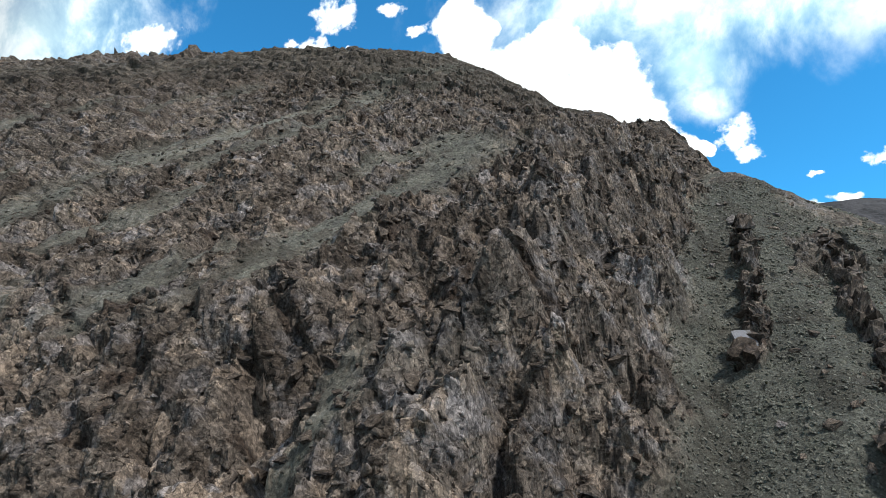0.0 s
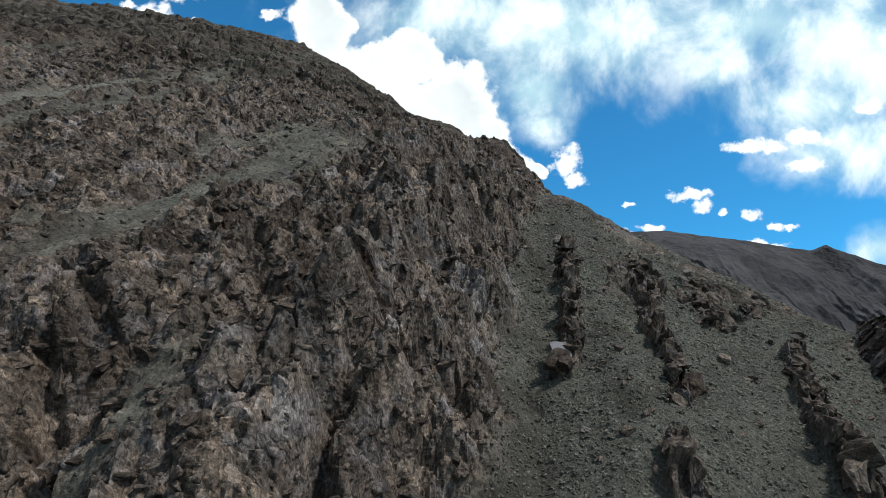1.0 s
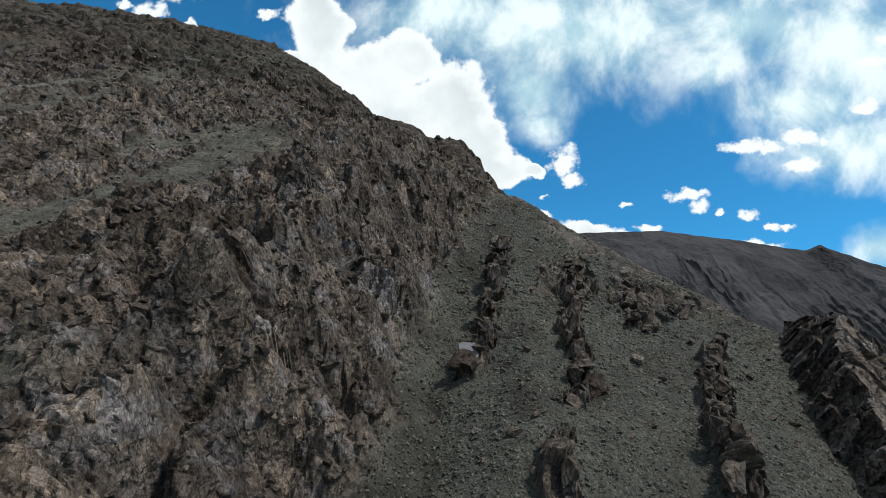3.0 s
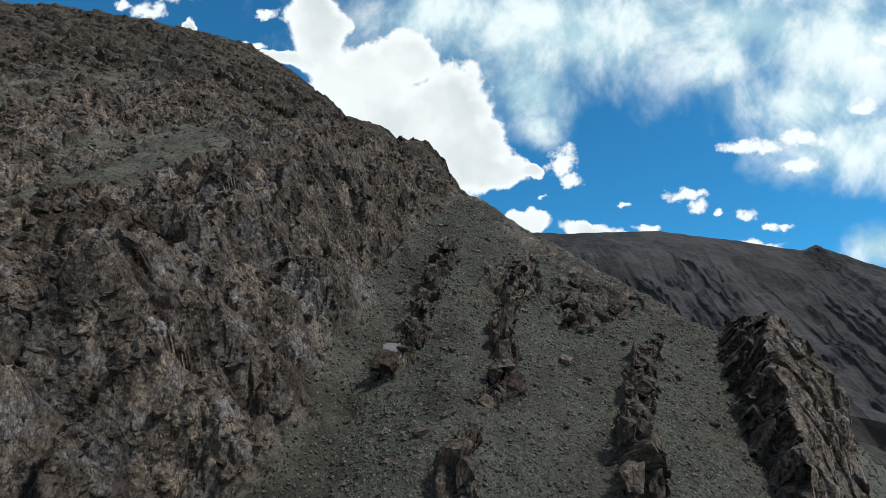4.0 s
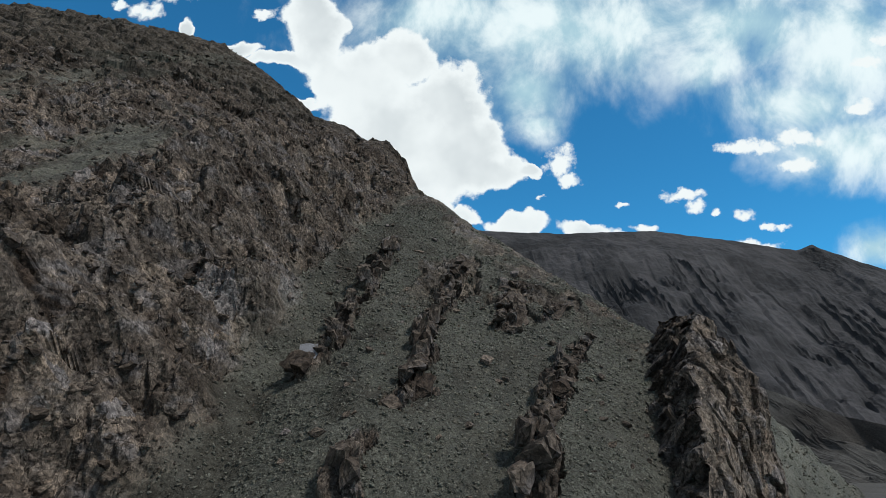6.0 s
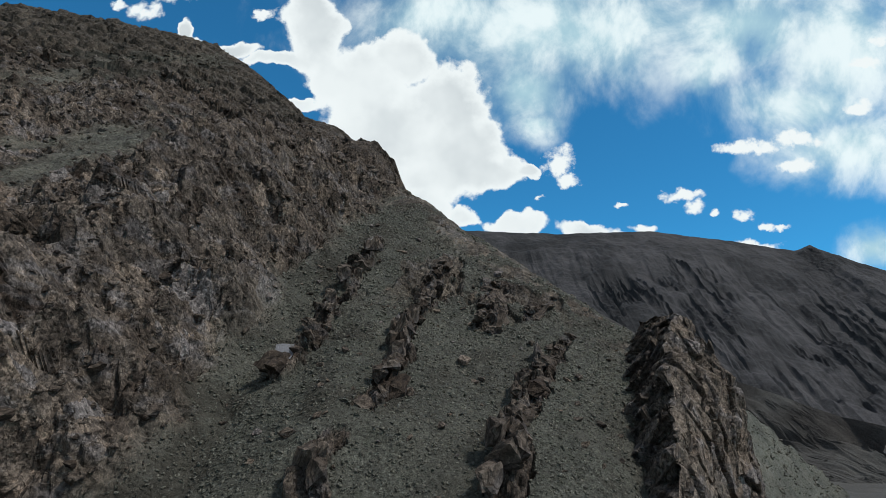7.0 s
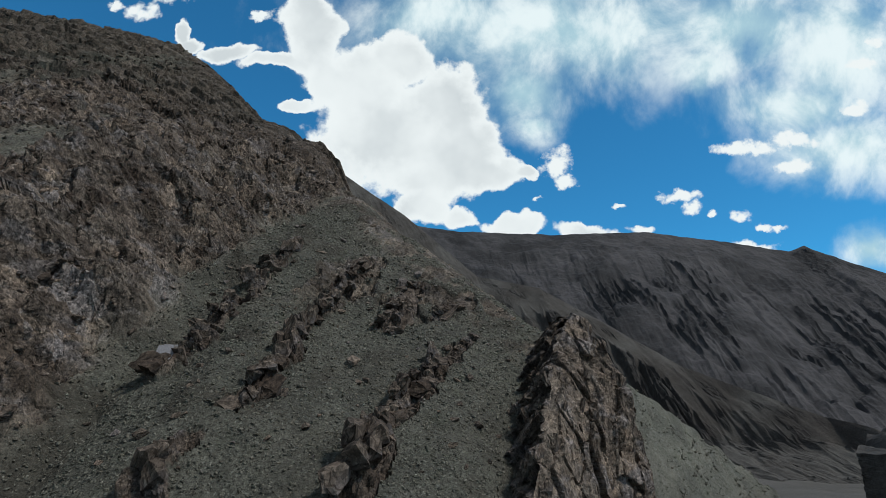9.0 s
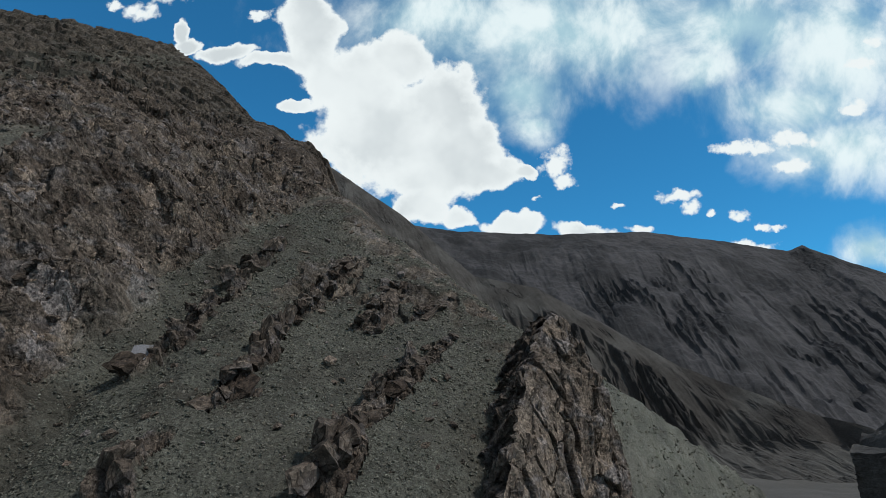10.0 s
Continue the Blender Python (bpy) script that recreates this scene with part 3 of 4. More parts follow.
def spire():
    """A blade of bare rock at the foot of the ridge: a sharp edge, a left flank with shade painted into its colour, a
    slabby face to its right.
    """
    zs = np.arange(-20, 13.6, 0.14)
    cols = np.concatenate([np.linspace(-1, 0, 70), np.linspace(0, 1, 130)[1:], np.linspace(1, 1.5, 40)[1:]])
    c, z = np.meshgrid(cols, zs)
    left = np.interp(z, [-20, -5.5, 0.1, 7.2, 12.0, 13.5], [38, 42.1, 44.4, 47.5, 50.2, 51.6])
    right = np.interp(z, [-20, -5.7, -1.6, 4.3, 9.1, 12.2, 13.5], [61.5, 60.2, 59.2, 57.0, 55.2, 53.8, 52.4])
    edge = left + np.interp(z, [-6, 10], [2.6, 0.9])
    front = np.interp(z, [-20, -6, -0.8, 9.8, 13.5], [50, 55.5, 59.3, 71.5, 75.5])
    lean = np.interp(z, [-8, -2, 4, 10], [1.25, 1.2, 0.72, 0.5])
    x = np.where(c < 0, edge + c * (edge - left + 0.6), edge + np.minimum(c, 1) * (right - edge) + np.maximum(c - 1, 0) * 2)
    y = np.where(c < 0, front + 9 * np.abs(c) ** 0.8, front + lean * np.clip(c, 0, 1) ** 1.1 * (right - edge)) + np.maximum(c - 1, 0) * 26
    a, b = np.where(c < 0, 120 - y - 0.5 * x, 0.75 * x + 0.6 * y), z + 0.15 * x
    h1, e1, r1 = facets(a / 2.8, b / 5.0, 82, 0.9)
    h2, e2, r2 = facets(a / 1.1, b / 2.2 + 0.2 * a, 83, 1.2)
    h3, _, _ = facets(a / 0.45, b / 0.8, 84, 1.2)
    rib = 1 - np.abs(fbm(a / 2.2, b / 11, 85, 3))
    flatter = np.where(c < 0, 1.0, 0.30)
    out = (np.where(c < 0, 0.5, 0.8) * h1 + flatter * (0.26 * h2 + 0.10 * h3) + np.where(c < 0, 0.55, 0.25) * (rib - 0.6) - 0.6 * step(e1, 0.04, 0) - 0.25 * flatter * step(e2, 0.1, 0) + joints(a, b, 1.0, 0.1, 3.4, 0.75, 231, r1, 0.30, 0.2)
           + joints(a, b, 0.95, -0.15, 1.5, 0.3, 232, r1, 0.26, 0.2) * flatter + joints(a, b, 0.15, 1.0, 4.0, 0.85, 233, r1, 0.26, 0.2) + joints(a, b, 0.2, 1.0, 0.9, 0.8, 234, r2, 0.25) * flatter)
    sx = np.where(c < 0, -0.7, 0.35)
    x, y, z = x + sx * out, y - 0.8 * out, z + 0.25 * h2
    # Side lighting painted in: darker tone and more rust on the flank, lighter face.
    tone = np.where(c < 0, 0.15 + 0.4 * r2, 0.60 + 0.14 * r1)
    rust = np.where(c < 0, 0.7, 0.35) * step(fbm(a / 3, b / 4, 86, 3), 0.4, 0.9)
    base = new("rock_spire")
    for name, lo, hi, label in (("flank", 0, 70, "broken flank with shade put into its colour"), ("face", 69, 199, "tan slabby face"), ("back", 198, len(cols), "")):
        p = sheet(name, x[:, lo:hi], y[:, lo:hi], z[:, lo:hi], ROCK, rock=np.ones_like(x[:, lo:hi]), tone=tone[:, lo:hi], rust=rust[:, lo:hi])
        p.parent = base
        if label:
            tagged(p, label)
    return base


def crested(name, crest_pts, run, drop, n_along, n_down, relief, mat):
    """A mountain as a crest line with a face that falls from it along run, by drop, and a back that falls away.
    relief(along, down) in metres and 0..1 gives the offset up, the share of crags and of pale colour."""
    pts = np.array(crest_pts, float)
    length = np.concatenate([[0], np.cumsum(np.linalg.norm(np.diff(pts, axis=0), axis=1))])
    a = np.linspace(0, length[-1], n_along)
    d = np.concatenate([np.linspace(-0.12, 0, 6)[:-1], np.linspace(0, 1, n_down)])
    al, dn = np.meshgrid(a, d)
    px, py, pz = (np.interp(al, length, pts[:, i]) for i in range(3))
    up, crag, pale = relief(al, dn)
    face = np.maximum(dn, 0)
    x = px + run[0] * dn
    y = py + run[1] * dn
    z = pz - np.where(dn < 0, -dn * drop * 1.2, face * drop) + up
    return sheet(name, x, y, z, mat, rock=crag, tone=pale)


def spur_relief(al, dn):
    f = al + 8 * fbm(al / 40, dn * 6, 90, 3)
    rib = np.abs(flutes(f / 26, dn * 4.0, 91, 4))
    patch = step(fbm(al / 55, dn * 4.5, 96, 3), -0.15, 0.2)
    foot = np.interp(al, [0, 408, 601, 697, 829, 897, 1041, 1200], [560, 321, 198, 171, 99, 64, 10, -45]) / 330 + 0.05
    fan = np.maximum(dn - np.maximum(foot, 0.1), 0)
    lower = step(dn, 0.09, 0.17) * step(al, 600, 740) * (0.35 + 0.65 * patch) * step(fan, 0.08, 0.0)
    up = 2 - 3 * rib * step(dn, 0.06, 0.3) + 12 * lower * step(rib, 0.42, 0.05) - 3 * fbm(al / 60, dn * 6, 92, 4)
    up = up + 330 * 0.72 * fan
    h, _, _ = facets(f / 9, dn * 30, 93, 1)
    h2, _, _ = facets(f / 3.5, dn * 70, 95, 1)
    crag = np.clip(lower * step(rib, 0.40, 0.22) + 0.5 * step(fbm(al / 22, dn * 16, 94, 3), 0.5, 0.7), 0, 1)
    return (up + (2.4 * h + 1.2 * h2) * crag) * step(dn, -0.02, 0.04), crag, np.maximum(0.6 * step(rib, 0.45, 0.8) * step(dn, 0.1, 0.3), 0.8 * step(fan, 0.0, 0.1))


def far_relief(al, dn):
    al = al - 896
    f = al + 14 * fbm(al / 90, dn * 6, 101, 3)
    rib = np.abs(flutes(f / 44, dn * 2.5, 102, 4))
    top = np.interp(al, [1000, 1250, 1400, 1600, 1800], [0.40, 0.27, 0.20, 0.24, 0.30])
    cliff = step(dn + 0.05 * fbm(al / 60, dn * 6, 108, 3), top, top + 0.10) * step(al, 1000, 1120) * step(fbm(al / 150, dn * 5, 109, 3), -0.35, 0.15)
    low = step(dn, 0.75, 0.62)
    peak = bell(al, 2090, 110) * step(dn, 0.0, 0.03) * step(dn, 0.22, 0.12)
    up = -8 * rib * step(dn, 0.05, 0.2) + cliff * 13 * (step(rib, 0.5, 0.0) - 1) - 40 * fbm(al / 420, dn * 3, 103, 4) * step(dn, 0, 0.2)
    h, _, _ = facets(f / 26, dn * 34, 104, 1)
    h2, _, _ = facets(f / 11, dn * 70, 107, 1)
    crag = np.clip(cliff * low * step(rib, 0.42, 0.20) + peak, 0, 1)
    up = up + (3.5 * h + 2.2 * h2) * crag - 6 * fbm(al / 45, dn * 40, 105, 3)
    # Pale on the right massif paints sunlit slopes; between the flutes it is ground.
    pale = 0.8 * step(fbm(al / 240, dn * 4, 106, 3), 0.0, 0.5) * step(al, 1850, 2150) + 0.3 * cliff * step(rib, 0.4, 0.7)
    return up * step(dn, -0.02, 0.03), crag, pale


def bluff():
    """The end of a terrace by the river: an upright wall of packed brown rubble with a sloping top."""
    cols = np.linspace(0, 1, 160)
    down = np.concatenate([np.linspace(0, 1, 90), np.linspace(1, 2, 50)[1:]])
    c, d = np.meshgrid(cols, down)
    x = 228 + 90 * c + 70 * np.maximum(d - 1, 0)
    top = -12 + 6 * step(c, 0.0, 0.45) + 4.0 * fbm(x / 9, d * 0 + 1, 121, 3)
    wall = np.minimum(d, 1)
    back = np.maximum(d - 1, 0)
    h, _, _ = facets(x / 3.2, wall * 7, 122, 1.1)
    h2, _, _ = facets(x / 1.2, wall * 16, 123, 1.1)
    rib = np.abs(fbm(x / 6, wall * 1.5, 124, 3))
    y = 300 + 14 * (1 - step(c, 0, 0.08)) - 2.0 * (1 - wall) + 80 * back + (1.1 * h + 0.5 * h2 - 2.2 * rib) * (d < 1.02)
    z = -46 + (top + 46) * wall + 42 * back * step(c, -0.2, 0.5) + 4 * fbm(x / 9, back * 6, 125, 4) * step(back, 0, 0.1)
    base = new("rock_bluff")
    for name, lo, hi in (("wall", 0, 90), ("top", 89, len(down))):
        p = sheet(name, x[lo:hi], y[lo:hi], z[lo:hi], SPUR, rock=np.full_like(x[lo:hi], 0.7 if name == "wall" else 0.5), tone=np.full_like(x[lo:hi], 0.05))
        p.parent = base
    return base


side = tagged(near_slope(), "steep mountainside of fractured brown-grey rock and grey-green scree", "mountain", kind="structure")
tagged(valley_floor(), "flat pale gravel floor of the valley", "ground", kind="structure")
blade = tagged(spire(), "tall brown slabby rock spire standing beside the scree", "rock")
fan = tagged(crested("scree_slope", [(58.5, 92.7, 8.6), (61.9, 92.7, 7.2), (71.2, 100.7, 2.6), (83.1, 110.7, -4.0), (94.5, 118.7, -10.4), (140, 150, -40)],
       (-2, -33, 0), 28, 240, 150, lambda al, dn: (0.4 * fbm(al / 4, dn * 8, 111, 4) + 0.12 * facets(al / 0.8, dn * 40, 112, 1)[0], 0.0 * al, 0.62 + 0.3 * fbm(al / 3, dn * 9, 113, 3)), ROCK),
       "pale grey fan of scree below the spire", "scree", kind="structure")
tagged(crested("mountain_spur", [(-300, 1150, 560), (-34.8, 950.7, 321), (76.2, 850.7, 198), (153.9, 800.7, 170.6), (248.8, 740.7, 99.4), (290.7, 700.7, 63.7), (379.9, 600.7, 9.5),
       (399, 560.7, -1.1), (470, 480, -45)], (60, -330, 0), 330, 700, 300, spur_relief, SPUR),
       "bare brown spur with dark crags, running down to the valley", "mountain", kind="structure")
tagged(crested("backdrop_mountain", [(-1500, 2500, 560), (-614, 2500, 695), (-108, 2500, 796), (78, 2500, 772), (450, 2500, 758), (846, 2500, 773), (1190, 2500, 727), (1418, 2500, 692), (1486, 2500, 716),
       (1556, 2500, 686), (1761, 2400, 565), (2144, 2300, 400), (2600, 2200, 250)], (110, -1000, 0), 850, 800, 320, far_relief, FAR),
       "distant mountain, coloured dark as under cloud shadow, with fluted cliffs under its rounded top", "mountain", kind="structure")
tagged(bluff(), "upright brown wall of a rubble terrace beside the river bed", "rock")

# ---- stones -----------------------------------------------------------------
dice = np.random.default_rng(7)


def hull(n, flat, seed):
    """An angular stone about 1 across: the hull of a few points in a box."""
    r = np.random.default_rng(seed)
    pts = r.uniform(-0.5, 0.5, (n, 3))
    pts /= np.abs(pts).max(1, keepdims=True) * 2
    pts[:, 0] += 0.3 * pts[:, 1]
    pts[:, 2] *= flat
    bm = bmesh.new()
    for p in pts:
        bm.verts.new(p)
    made = bmesh.ops.convex_hull(bm, input=bm.verts)
    bmesh.ops.delete(bm, geom=list({g for g in made["geom_interior"] + made["geom_unused"] if isinstance(g, bmesh.types.BMVert)}), context="VERTS")
    bmesh.ops.triangulate(bm, faces=bm.faces)
    bmesh.ops.recalc_face_normals(bm, faces=bm.faces)
    return bm


def arrays(bm):
    bm.verts.index_update()
    co = np.array([v.co[:] for v in bm.verts])
    tri = np.array([[v.index for v in f.verts] for f in bm.faces])
    bm.free()
    return co, tri


SMALL = [arrays(hull(7, 0.7, 200 + i)) for i in range(10)]
BLOCKS = [arrays(hull(11, 0.7, 300 + i)) for i in range(14)]
EU = np.array([1.0, 0, 0])
EV = np.array([0, math.cos(SLOPE), math.sin(SLOPE)])
EN = np.array([0, -math.sin(SLOPE), math.cos(SLOPE)])


def frames(spin, lean, roll):
    """Turns in the slope's own axes: about its normal, then about its up line, then about its level line."""
    z = np.zeros_like(spin)
    o = np.ones_like(spin)

    def mat(rows):
        return np.stack([np.stack(r, -1) for r in rows], -2)
    a = mat([[np.cos(spin), -np.sin(spin), z], [np.sin(spin), np.cos(spin), z], [z, z, o]])
    b = mat([[np.cos(lean), z, np.sin(lean)], [z, o, z], [-np.sin(lean), z, np.cos(lean)]])
    c = mat([[o, z, z], [z, np.cos(roll), -np.sin(roll)], [z, np.sin(roll), np.cos(roll)]])
    return np.stack([EU, EV, EN], -1) @ (a @ b @ c)


def scatter(name, place, turn, size, shapes, mat, tone, rock, rust=None):
    """Many stones joined into one mesh."""
    kind = dice.integers(0, len(shapes), len(place))
    cos, tris, tones, rocks, rusts, base = [], [], [], [], [], 0
    rust = np.zeros(len(place)) if rust is None else rust
    for i, (co, tri) in enumerate(shapes):
        m = kind == i
        pts = np.einsum("nij,nkj->nki", turn[m], co[None] * size[m][:, None, :]) + place[m][:, None, :]
        n = m.sum()
        cos.append(pts.reshape(-1, 3))
        tris.append((tri[None] + (np.arange(n) * len(co))[:, None, None] + base).reshape(-1, 3))
        tones.append(np.repeat(tone[m], len(co)))
        rocks.append(np.repeat(rock[m], len(co)))
        rusts.append(np.repeat(rust[m], len(co)))
        base += n * len(co)
    co, tri = np.concatenate(cos).astype(np.float32), np.concatenate(tris).astype(np.int32)
    mesh = bpy.data.meshes.new(name)
    mesh.vertices.add(len(co))
    mesh.vertices.foreach_set("co", co.ravel())
    mesh.loops.add(tri.size)
    mesh.loops.foreach_set("vertex_index", tri.ravel())
    mesh.polygons.add(len(tri))
    mesh.polygons.foreach_set("loop_start", np.arange(0, tri.size, 3, dtype=np.int32))
    mesh.update(calc_edges=True)
    for key, values in (("tone", np.concatenate(tones)), ("rock", np.concatenate(rocks)), ("rust", np.concatenate(rusts))):
        mesh.attributes.new(key, "FLOAT", "POINT").data.foreach_set("value", values.astype(np.float32))
    mesh.materials.append(mat)
    return new(name, mesh)


def on_slope(u, v):
    w, rock = macro(u, v)
    w, rock, rust, tone = rough(u, v, w, rock)
    return np.stack(to_world(u, v, w), -1), rock, tone


def candidates(n, u0, u1, v0, v1, power=1.0):
    """Random places, closer together low on the slope where power is above 1."""
    return dice.uniform(u0, u1, n), v0 + (v1 - v0) * dice.uniform(0, 1, n) ** power


def sizes(n, lo, hi, power):
    return lo + (hi - lo) * dice.uniform(0, 1, n) ** power


# blocks that have come loose on the cliff and the rock ribs
u, v = candidates(14000, -75, 20, 18, 150, 1.6)
place, rock, tone = on_slope(u, v)
keep = (rock > 0.5) & (u < contact(v) + 1.0) & (crest(place[:, 0], place[:, 1])[0] < -3)
u, v, place, tone = u[keep], v[keep], place[keep], tone[keep]
n = len(u)
grain = fbm(u / 12, v / 16, 401, 3)
length = sizes(n, 0.25, 1.1, 2.8) * np.interp(v, [20, 60, 150], [0.8, 1.0, 1.6])
size = np.stack([length * dice.uniform(0.5, 1.0, n), length * dice.uniform(0.8, 1.4, n), length * dice.uniform(0.5, 0.9, n)], -1)
turn = frames(-0.35 + 0.8 * grain + dice.normal(0, 0.35, n), dice.normal(0.0, 0.5, n), dice.normal(-0.2, 0.5, n))
tagged(scatter("rock_blocks", place - 0.1 * length[:, None] * EN, turn, size, BLOCKS, ROCK, np.clip(0.6 * tone + 0.4 * dice.uniform(0, 1, n), 0, 1), np.ones(n)),
       "angular brown and grey blocks breaking out of the cliff", "rock", kind="stuff")

# rubble in the bands between the ribs and on the upper slope
u, v = candidates(26000, -110, 20, 24, 235, 1.3)
place, rock, tone = on_slope(u, v)
keep = (rock < 0.6) & (u < contact(v)) & (crest(place[:, 0], place[:, 1])[0] < 0) & (place[:, 1] < 192)
u, v, place = u[keep], v[keep], place[keep]
n = len(u)
length = sizes(n, 0.18, 0.8, 2.5) * np.interp(v, [25, 70, 230], [0.7, 1.0, 2.4])
size = np.stack([length, length * dice.uniform(0.7, 1.3, n), length * dice.uniform(0.5, 0.8, n)], -1)
turn = frames(dice.uniform(0, 6.3, n), dice.normal(0, 0.4, n), dice.normal(0, 0.4, n))
tagged(scatter("rubble", place, turn, size, SMALL, ROCK, dice.uniform(0, 0.7, n), dice.uniform(0.3, 0.9, n), 0.9 * step(v, 100, 145)),
       "loose grey-brown rubble lying between the rock ribs", "rubble", kind="stuff")

# small stones of the scree
u, v = candidates(78000, -1, 51, 28, 112, 1.35)
place, rock, tone = on_slope(u, v)
keep = (rock < 0.5) & (u > contact(v) - 0.5) & (crest(place[:, 0], place[:, 1])[0] < 2)
u, v, place = u[keep], v[keep], place[keep]
n = len(u)
length = sizes(n, 0.07, 0.50, 4.6) * np.interp(v, [30, 110], [0.9, 1.4])
size = np.stack([length, length * dice.uniform(0.7, 1.4, n), length * dice.uniform(0.4, 0.8, n)], -1)
turn = frames(dice.uniform(0, 6.3, n), dice.normal(0, 0.35, n), dice.normal(0, 0.35, n))
tagged(scatter("scree_stones", place, turn, size, SMALL, ROCK, dice.uniform(0.35, 1.0, n), dice.uniform(0.0, 0.5, n) ** 2),
       "small grey-green stones covering the scree", "stones", kind="stuff")

# stones on the fan below the spire
spots = np.empty(len(fan.data.vertices) * 3, np.float32)
fan.data.vertices.foreach_get("co", spots)
spots = spots.reshape(-1, 3)
spots = spots[(spots[:, 0] < 110) & (spots[:, 2] > -34)]
place = spots[dice.integers(0, len(spots), 7000)] + dice.uniform(-0.25, 0.25, (7000, 3))
length = sizes(7000, 0.1, 0.7, 4.0) * np.interp(place[:, 2], [-20, 5], [1.3, 0.8])
size = np.stack([length, length * dice.uniform(0.7, 1.4, 7000), length * dice.uniform(0.4, 0.8, 7000)], -1)
turn = frames(dice.uniform(0, 6.3, 7000), dice.normal(0, 0.35, 7000), dice.normal(0, 0.35, 7000))
tagged(scatter("fan_stones", place, turn, size, SMALL, ROCK, dice.uniform(0.3, 1.0, 7000), dice.uniform(0.0, 0.6, 7000) ** 2),
       "pale grey stones lying on the scree fan", "stones", kind="stuff")

# ---- outcrops, boulders, shrubs -----------------------------------------------


def stone_mesh(name, bm, mat, tone, bevel=0.0):
    """A single stone as a mesh, with the layers that its material reads."""
    if bevel:
        bmesh.ops.bevel(bm, geom=list(bm.edges), offset=bevel, segments=1, affect="EDGES", clamp_overlap=True)
        bmesh.ops.triangulate(bm, faces=bm.faces)
    mesh = bpy.data.meshes.new(name)
    bm.to_mesh(mesh)
    bm.free()
    for key, value in (("tone", tone), ("rock", 1.0), ("rust", 0.2)):
        mesh.attributes.new(key, "FLOAT", "POINT").data.foreach_set("value", np.full(len(mesh.vertices), value, np.float32))
    mesh.materials.append(mat)
    return mesh


def pale_material():
    mat, net, shader = material("pale_rock", 0.75)
    at = net.n("ShaderNodeTexCoord").outputs["Object"]
    stain = net.noise(at, 3.0, 5, 0.65, 0.5)
    grain = net.noise(at, 16.0, 5, 0.7)
    c = net.mix(net.ramp(stain, 0.53, 0.66), (0.235, 0.235, 0.248), (0.130, 0.112, 0.092))
    c = net.mix(0.4, c, net.mix(net.ramp(grain, 0.3, 0.7), (0.6, 0.6, 0.6), (1.3, 1.3, 1.3)), "MULTIPLY")
    net.wire(c, shader.inputs["Base Color"])
    net.wire(net.bump(net.m("ADD", facet_relief(net, at, 3.0, 1.0), net.m("MULTIPLY", grain, 0.3)), 0.8, 0.3), shader.inputs["Normal"])
    return mat


PALE = pale_material()


def crag(seed):
    """A broken block: a hull with its faces split and knocked in and out."""
    bm = hull(14, 0.85, seed)
    bmesh.ops.subdivide_edges(bm, edges=list(bm.edges), cuts=2, use_grid_fill=True)
    bmesh.ops.triangulate(bm, faces=bm.faces)
    for vert in bm.verts:
        far = vert.co.length or 1.0
        cell = noise.cell(vert.co * 3.1 + Vector((seed, 0, 0)))
        vert.co *= 1 + 0.16 * cell + 0.10 * noise.noise(vert.co * 5 + Vector((seed, 3, 1)))
    return bm


CRAGS = [stone_mesh("rock", crag(500 + i), ROCK, 0.20 + 0.03 * i) for i in range(14)]
BOULDERS = [stone_mesh("boulder", hull(15, 0.6, 600 + i), ROCK, 0.45 + 0.05 * i, 0.03) for i in range(10)]


def slope_pose(u, v, lift, spin, lean, roll):
    p, _, _ = on_slope(np.array([u]), np.array([v]))
    m = np.eye(4)
    m[:3, :3] = frames(np.array([spin]), np.array([lean]), np.array([roll]))[0]
    m[:3, 3] = p[0] + lift * EN
    return Matrix(m.tolist())


def outcrop(u0, v0, u1, v1, wide, high):
    """A rib of rock that stands out of the scree: overlapping blocks along a line."""
    base = new("rock_outcrop")
    base.matrix_world = slope_pose(u0, v0, 0, 0, 0, 0)
    base.empty_display_size = 0.5
    back = base.matrix_world.inverted()
    wide = 1.4 * min(wide, 1.8)
    high = 1.4 * high
    count = max(5, int((v1 - v0) * 0.9))
    for i in range(count):
        f = (i + dice.uniform(0.1, 0.9)) / count
        big = dice.uniform(0.6, 1.0)
        off = dice.uniform(-0.75, 0.75) * wide * (1.1 - 0.5 * big)
        rock = new("rock", CRAGS[dice.integers(0, len(CRAGS))])
        m = slope_pose(u0 + (u1 - u0) * f + off, v0 + (v1 - v0) * f, high * 0.10 * big, dice.normal(0.2, 0.35), dice.normal(0.15, 0.3), dice.normal(-0.35, 0.3))
        rock.parent = base
        rock.matrix_parent_inverse = Matrix()
        rock.matrix_basis = back @ m @ Matrix.Diagonal((wide * big * dice.uniform(0.7, 1.1), wide * big * dice.uniform(0.9, 1.5), high * dice.uniform(0.6, 1.1), 1))
    return tagged(base, "reddish-brown rock outcrop standing out of the scree", "rock outcrop", group="outcrops on the scree")


for row in OUTCROPS:
    outcrop(*row)


def boulder(u, v, size, mesh, label):
    ob = new("boulder", mesh)
    ob.matrix_world = slope_pose(u, v, 0.12 * size, dice.uniform(0, 6.3), dice.normal(0, 0.2), dice.normal(0, 0.2)) @ Matrix.Diagonal((size, size * dice.uniform(0.6, 0.95), size * dice.uniform(0.6, 1.0), 1))
    return tagged(ob, label, "boulder", group="boulders on the scree")


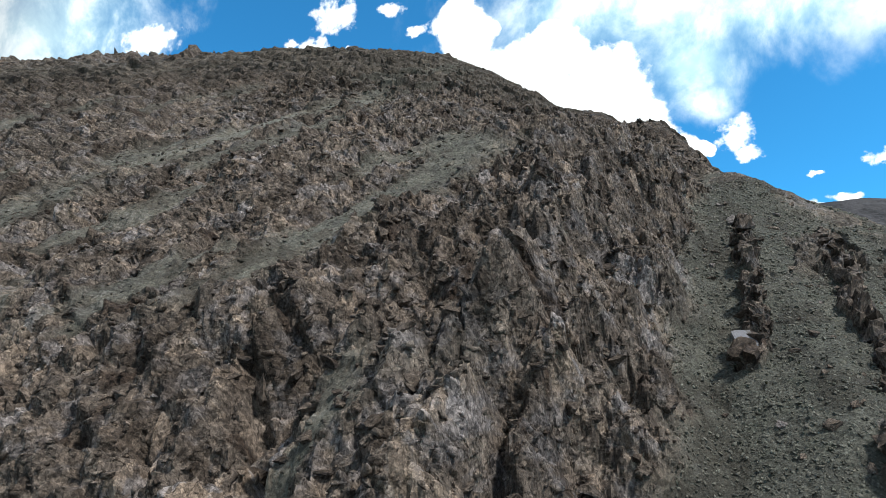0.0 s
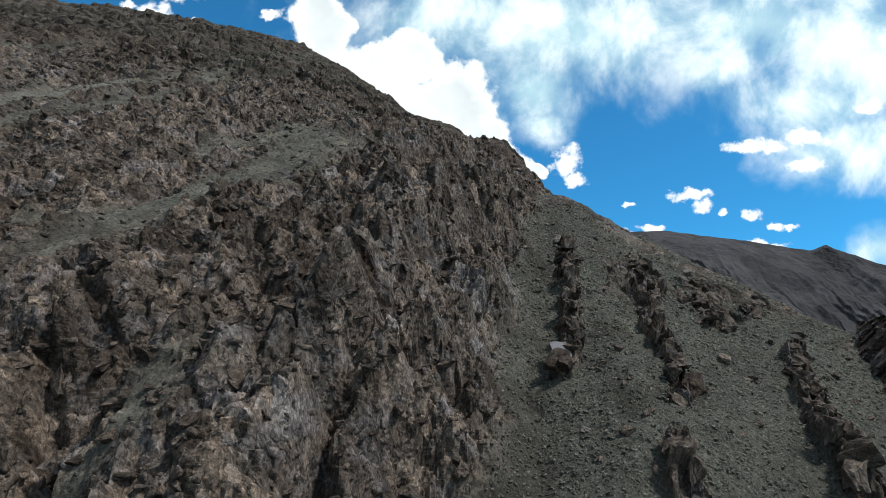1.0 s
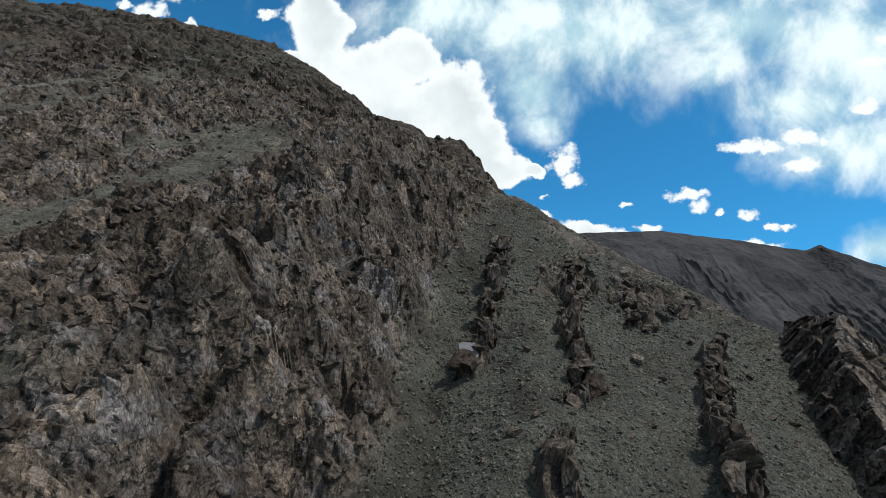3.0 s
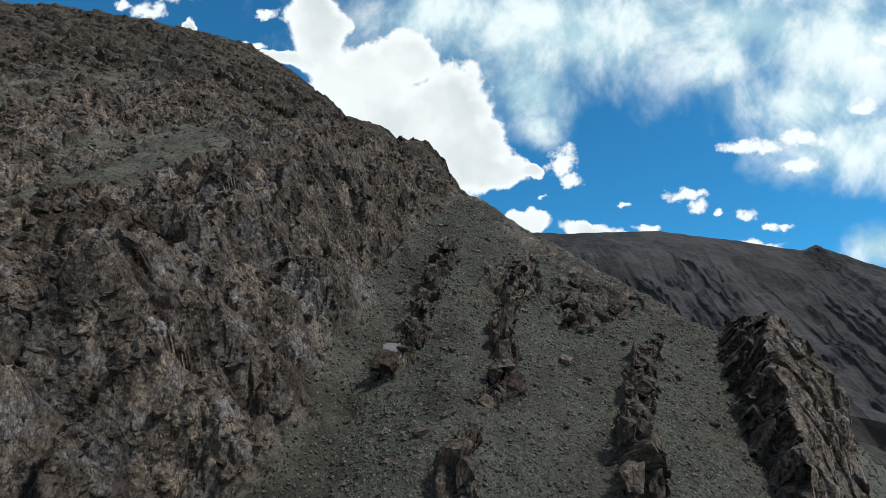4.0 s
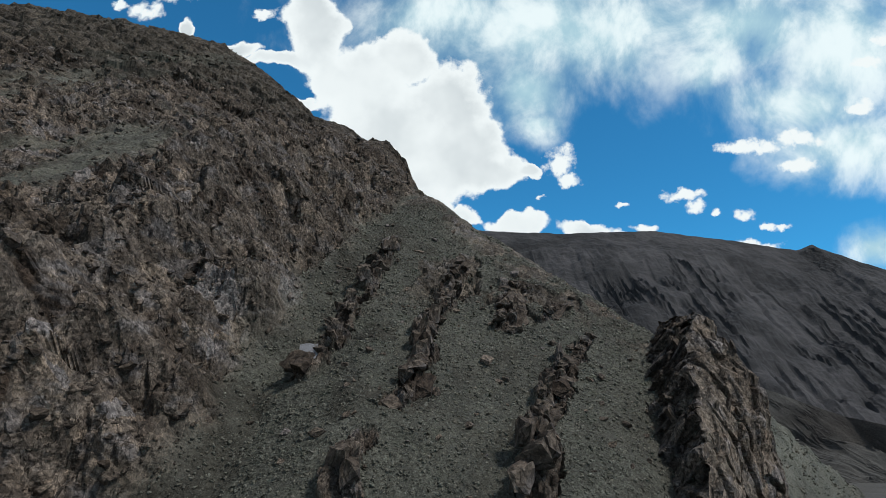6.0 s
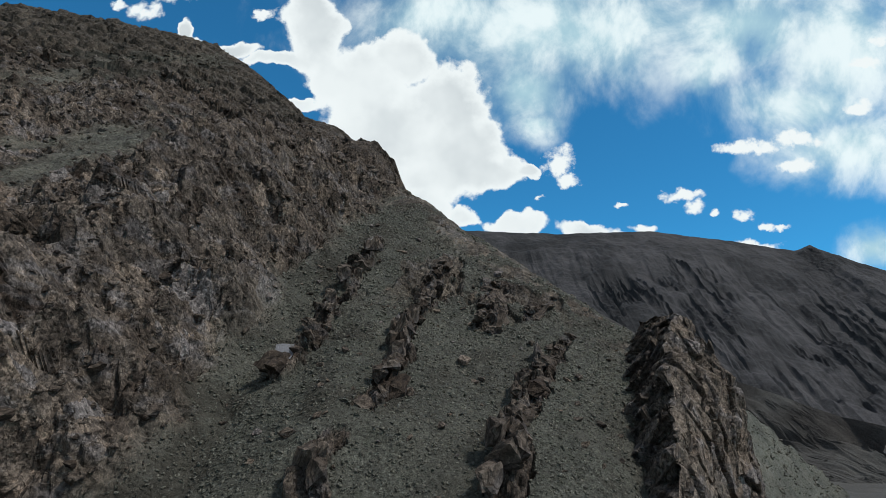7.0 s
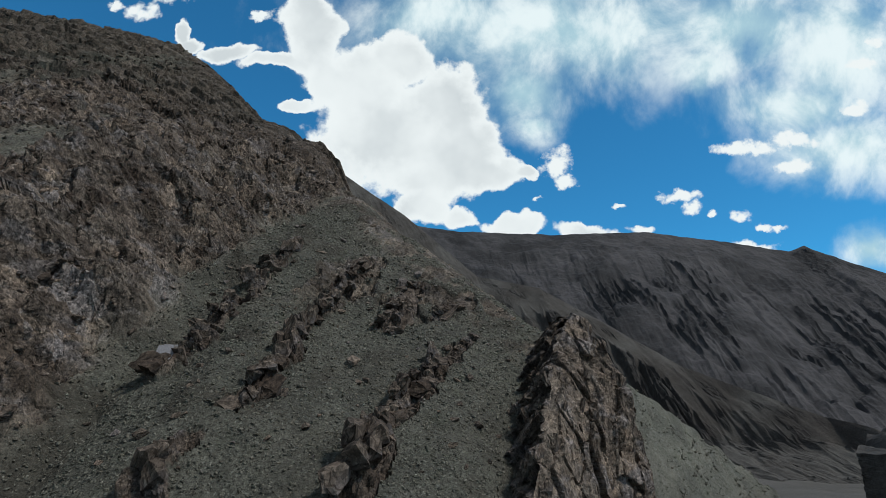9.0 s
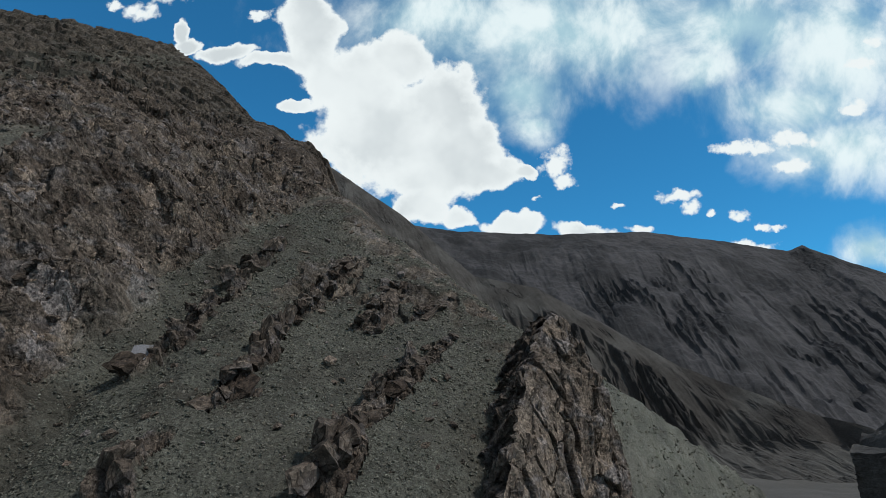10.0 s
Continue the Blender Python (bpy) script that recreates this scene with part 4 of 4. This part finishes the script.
WHITE = stone_mesh("boulder", crag(643), PALE, 0.9)
white = boulder(8.8, 57.2, 3.0, WHITE, "large white-faced brown boulder lying on the scree")
white.matrix_world = slope_pose(9.4, 55.8, 0.35, 0.35, 0.25, 0.1) @ Matrix.Diagonal((2.4, 4.2, 2.0, 1))
for bu, bv, bs in ((27.4, 59.8, 1.7), (29.2, 56.6, 0.9), (28.5, 56.0, 0.8), (13.4, 90.2, 2.8), (12.6, 43.0, 1.0), (9.5, 44.5, 0.9), (14.0, 49.8, 0.8), (35.5, 66.0, 1.2),
                   (24.0, 72.0, 1.1), (17.8, 75.5, 1.2), (33.0, 88.0, 1.4), (26.0, 49.0, 0.7), (22.5, 44.0, 0.8), (40.0, 60.0, 0.9), (38.0, 47.0, 0.8)):
    boulder(bu, bv, bs, BOULDERS[dice.integers(0, len(BOULDERS))], "large angular grey boulder lying on the scree")
tries = 0
while tries < 150:
    bu, bv = dice.uniform(4, 48), 33 + 75 * dice.uniform(0, 1) ** 1.3
    if bu < contact(bv) + 1:
        continue
    tries += 1
    boulder(bu, bv, sizes(1, 0.35, 0.95, 2.5)[0] * (0.9 + bv / 220), BOULDERS[dice.integers(0, len(BOULDERS))], "small angular grey-brown boulder on the scree")


def shrub_material():
    mat, net, shader = material("dry_shrub", 0.8)
    at = net.n("ShaderNodeTexCoord").outputs["Object"]
    c = net.mix(net.ramp(net.noise(at, 0.8, 4, 0.6), 0.35, 0.65), (0.040, 0.046, 0.022), (0.085, 0.085, 0.045))
    net.wire(c, shader.inputs["Base Color"])
    return mat


def shrubs():
    """Low dry tufts: fans of thin blades in one mesh."""
    su, sv = candidates(260, 3, 50, 34, 100, 1.2)
    near = fbm(su / 7, sv / 9, 451, 3)
    pick = (near > 0.05) & (su > contact(sv))
    su, sv = su[pick], sv[pick]
    p, rock_here, _ = on_slope(su, sv)
    blades = 26
    n = len(su)
    size = sizes(n, 0.14, 0.42, 1.8)
    az, el = dice.uniform(0, 6.3, (n, blades)), dice.uniform(0.3, 1.5, (n, blades))
    way = np.stack([np.cos(az) * np.cos(el), np.sin(az) * np.cos(el), np.sin(el)], -1)
    side = np.stack([-np.sin(az), np.cos(az), 0 * az], -1)
    reach = (size[:, None] * dice.uniform(0.6, 1.0, (n, blades)))[..., None]
    root = p[:, None, :] + way * reach * 0.05
    tip_at = root + way * reach
    tri = np.stack([root - side * reach * 0.09, root + side * reach * 0.09, tip_at], 2).reshape(-1, 3)
    mesh = bpy.data.meshes.new("dry_shrubs")
    mesh.from_pydata(tri.tolist(), [], np.arange(len(tri)).reshape(-1, 3).tolist())
    mesh.materials.append(shrub_material())
    return tagged(new("dry_shrubs", mesh), "low dark olive tufts of dry shrub on the scree", "shrubs", kind="stuff")


shrubs()

# blocks that can be told apart low on the cliff
n_parts = 0
while n_parts < 220:
    bu, bv = dice.uniform(-30, 3), dice.uniform(24, 62)
    if bu > contact(bv) - 1:
        continue
    n_parts += 1
    block = new("block", CRAGS[dice.integers(0, len(CRAGS))])
    big = sizes(1, 0.5, 1.5, 1.8)[0]
    m = slope_pose(bu, bv, 0.0, dice.normal(-0.2, 0.4), dice.normal(0.1, 0.35), dice.normal(-0.2, 0.35))
    block.parent = side
    block.matrix_basis = m @ Matrix.Diagonal((big * dice.uniform(0.6, 1.0), big * dice.uniform(0.9, 1.6), big * dice.uniform(0.5, 0.9), 1))

# slabs that stand proud of the spire
for sheet_part in blade.children:
    if not sheet_part.name.startswith(("face", "flank")):
        continue
    verts = sheet_part.data.vertices
    for i in range(60 if sheet_part.name.startswith("face") else 30):
        spot = verts[int(dice.integers(0, len(verts)))].co
        if spot.z < -9 or spot.z > 12:
            continue
        slab = new("slab", CRAGS[dice.integers(4, len(CRAGS))])
        big = sizes(1, 0.5, 1.2, 1.6)[0]
        slab.parent = sheet_part
        slab.matrix_basis = pose(spot.x, spot.y + 0.1 * big, spot.z, dice.normal(-8, 10), dice.normal(6, 10), dice.normal(25, 20)) @ Matrix.Diagonal((big, 0.7 * big, big * dice.uniform(1.2, 2.4), 1))
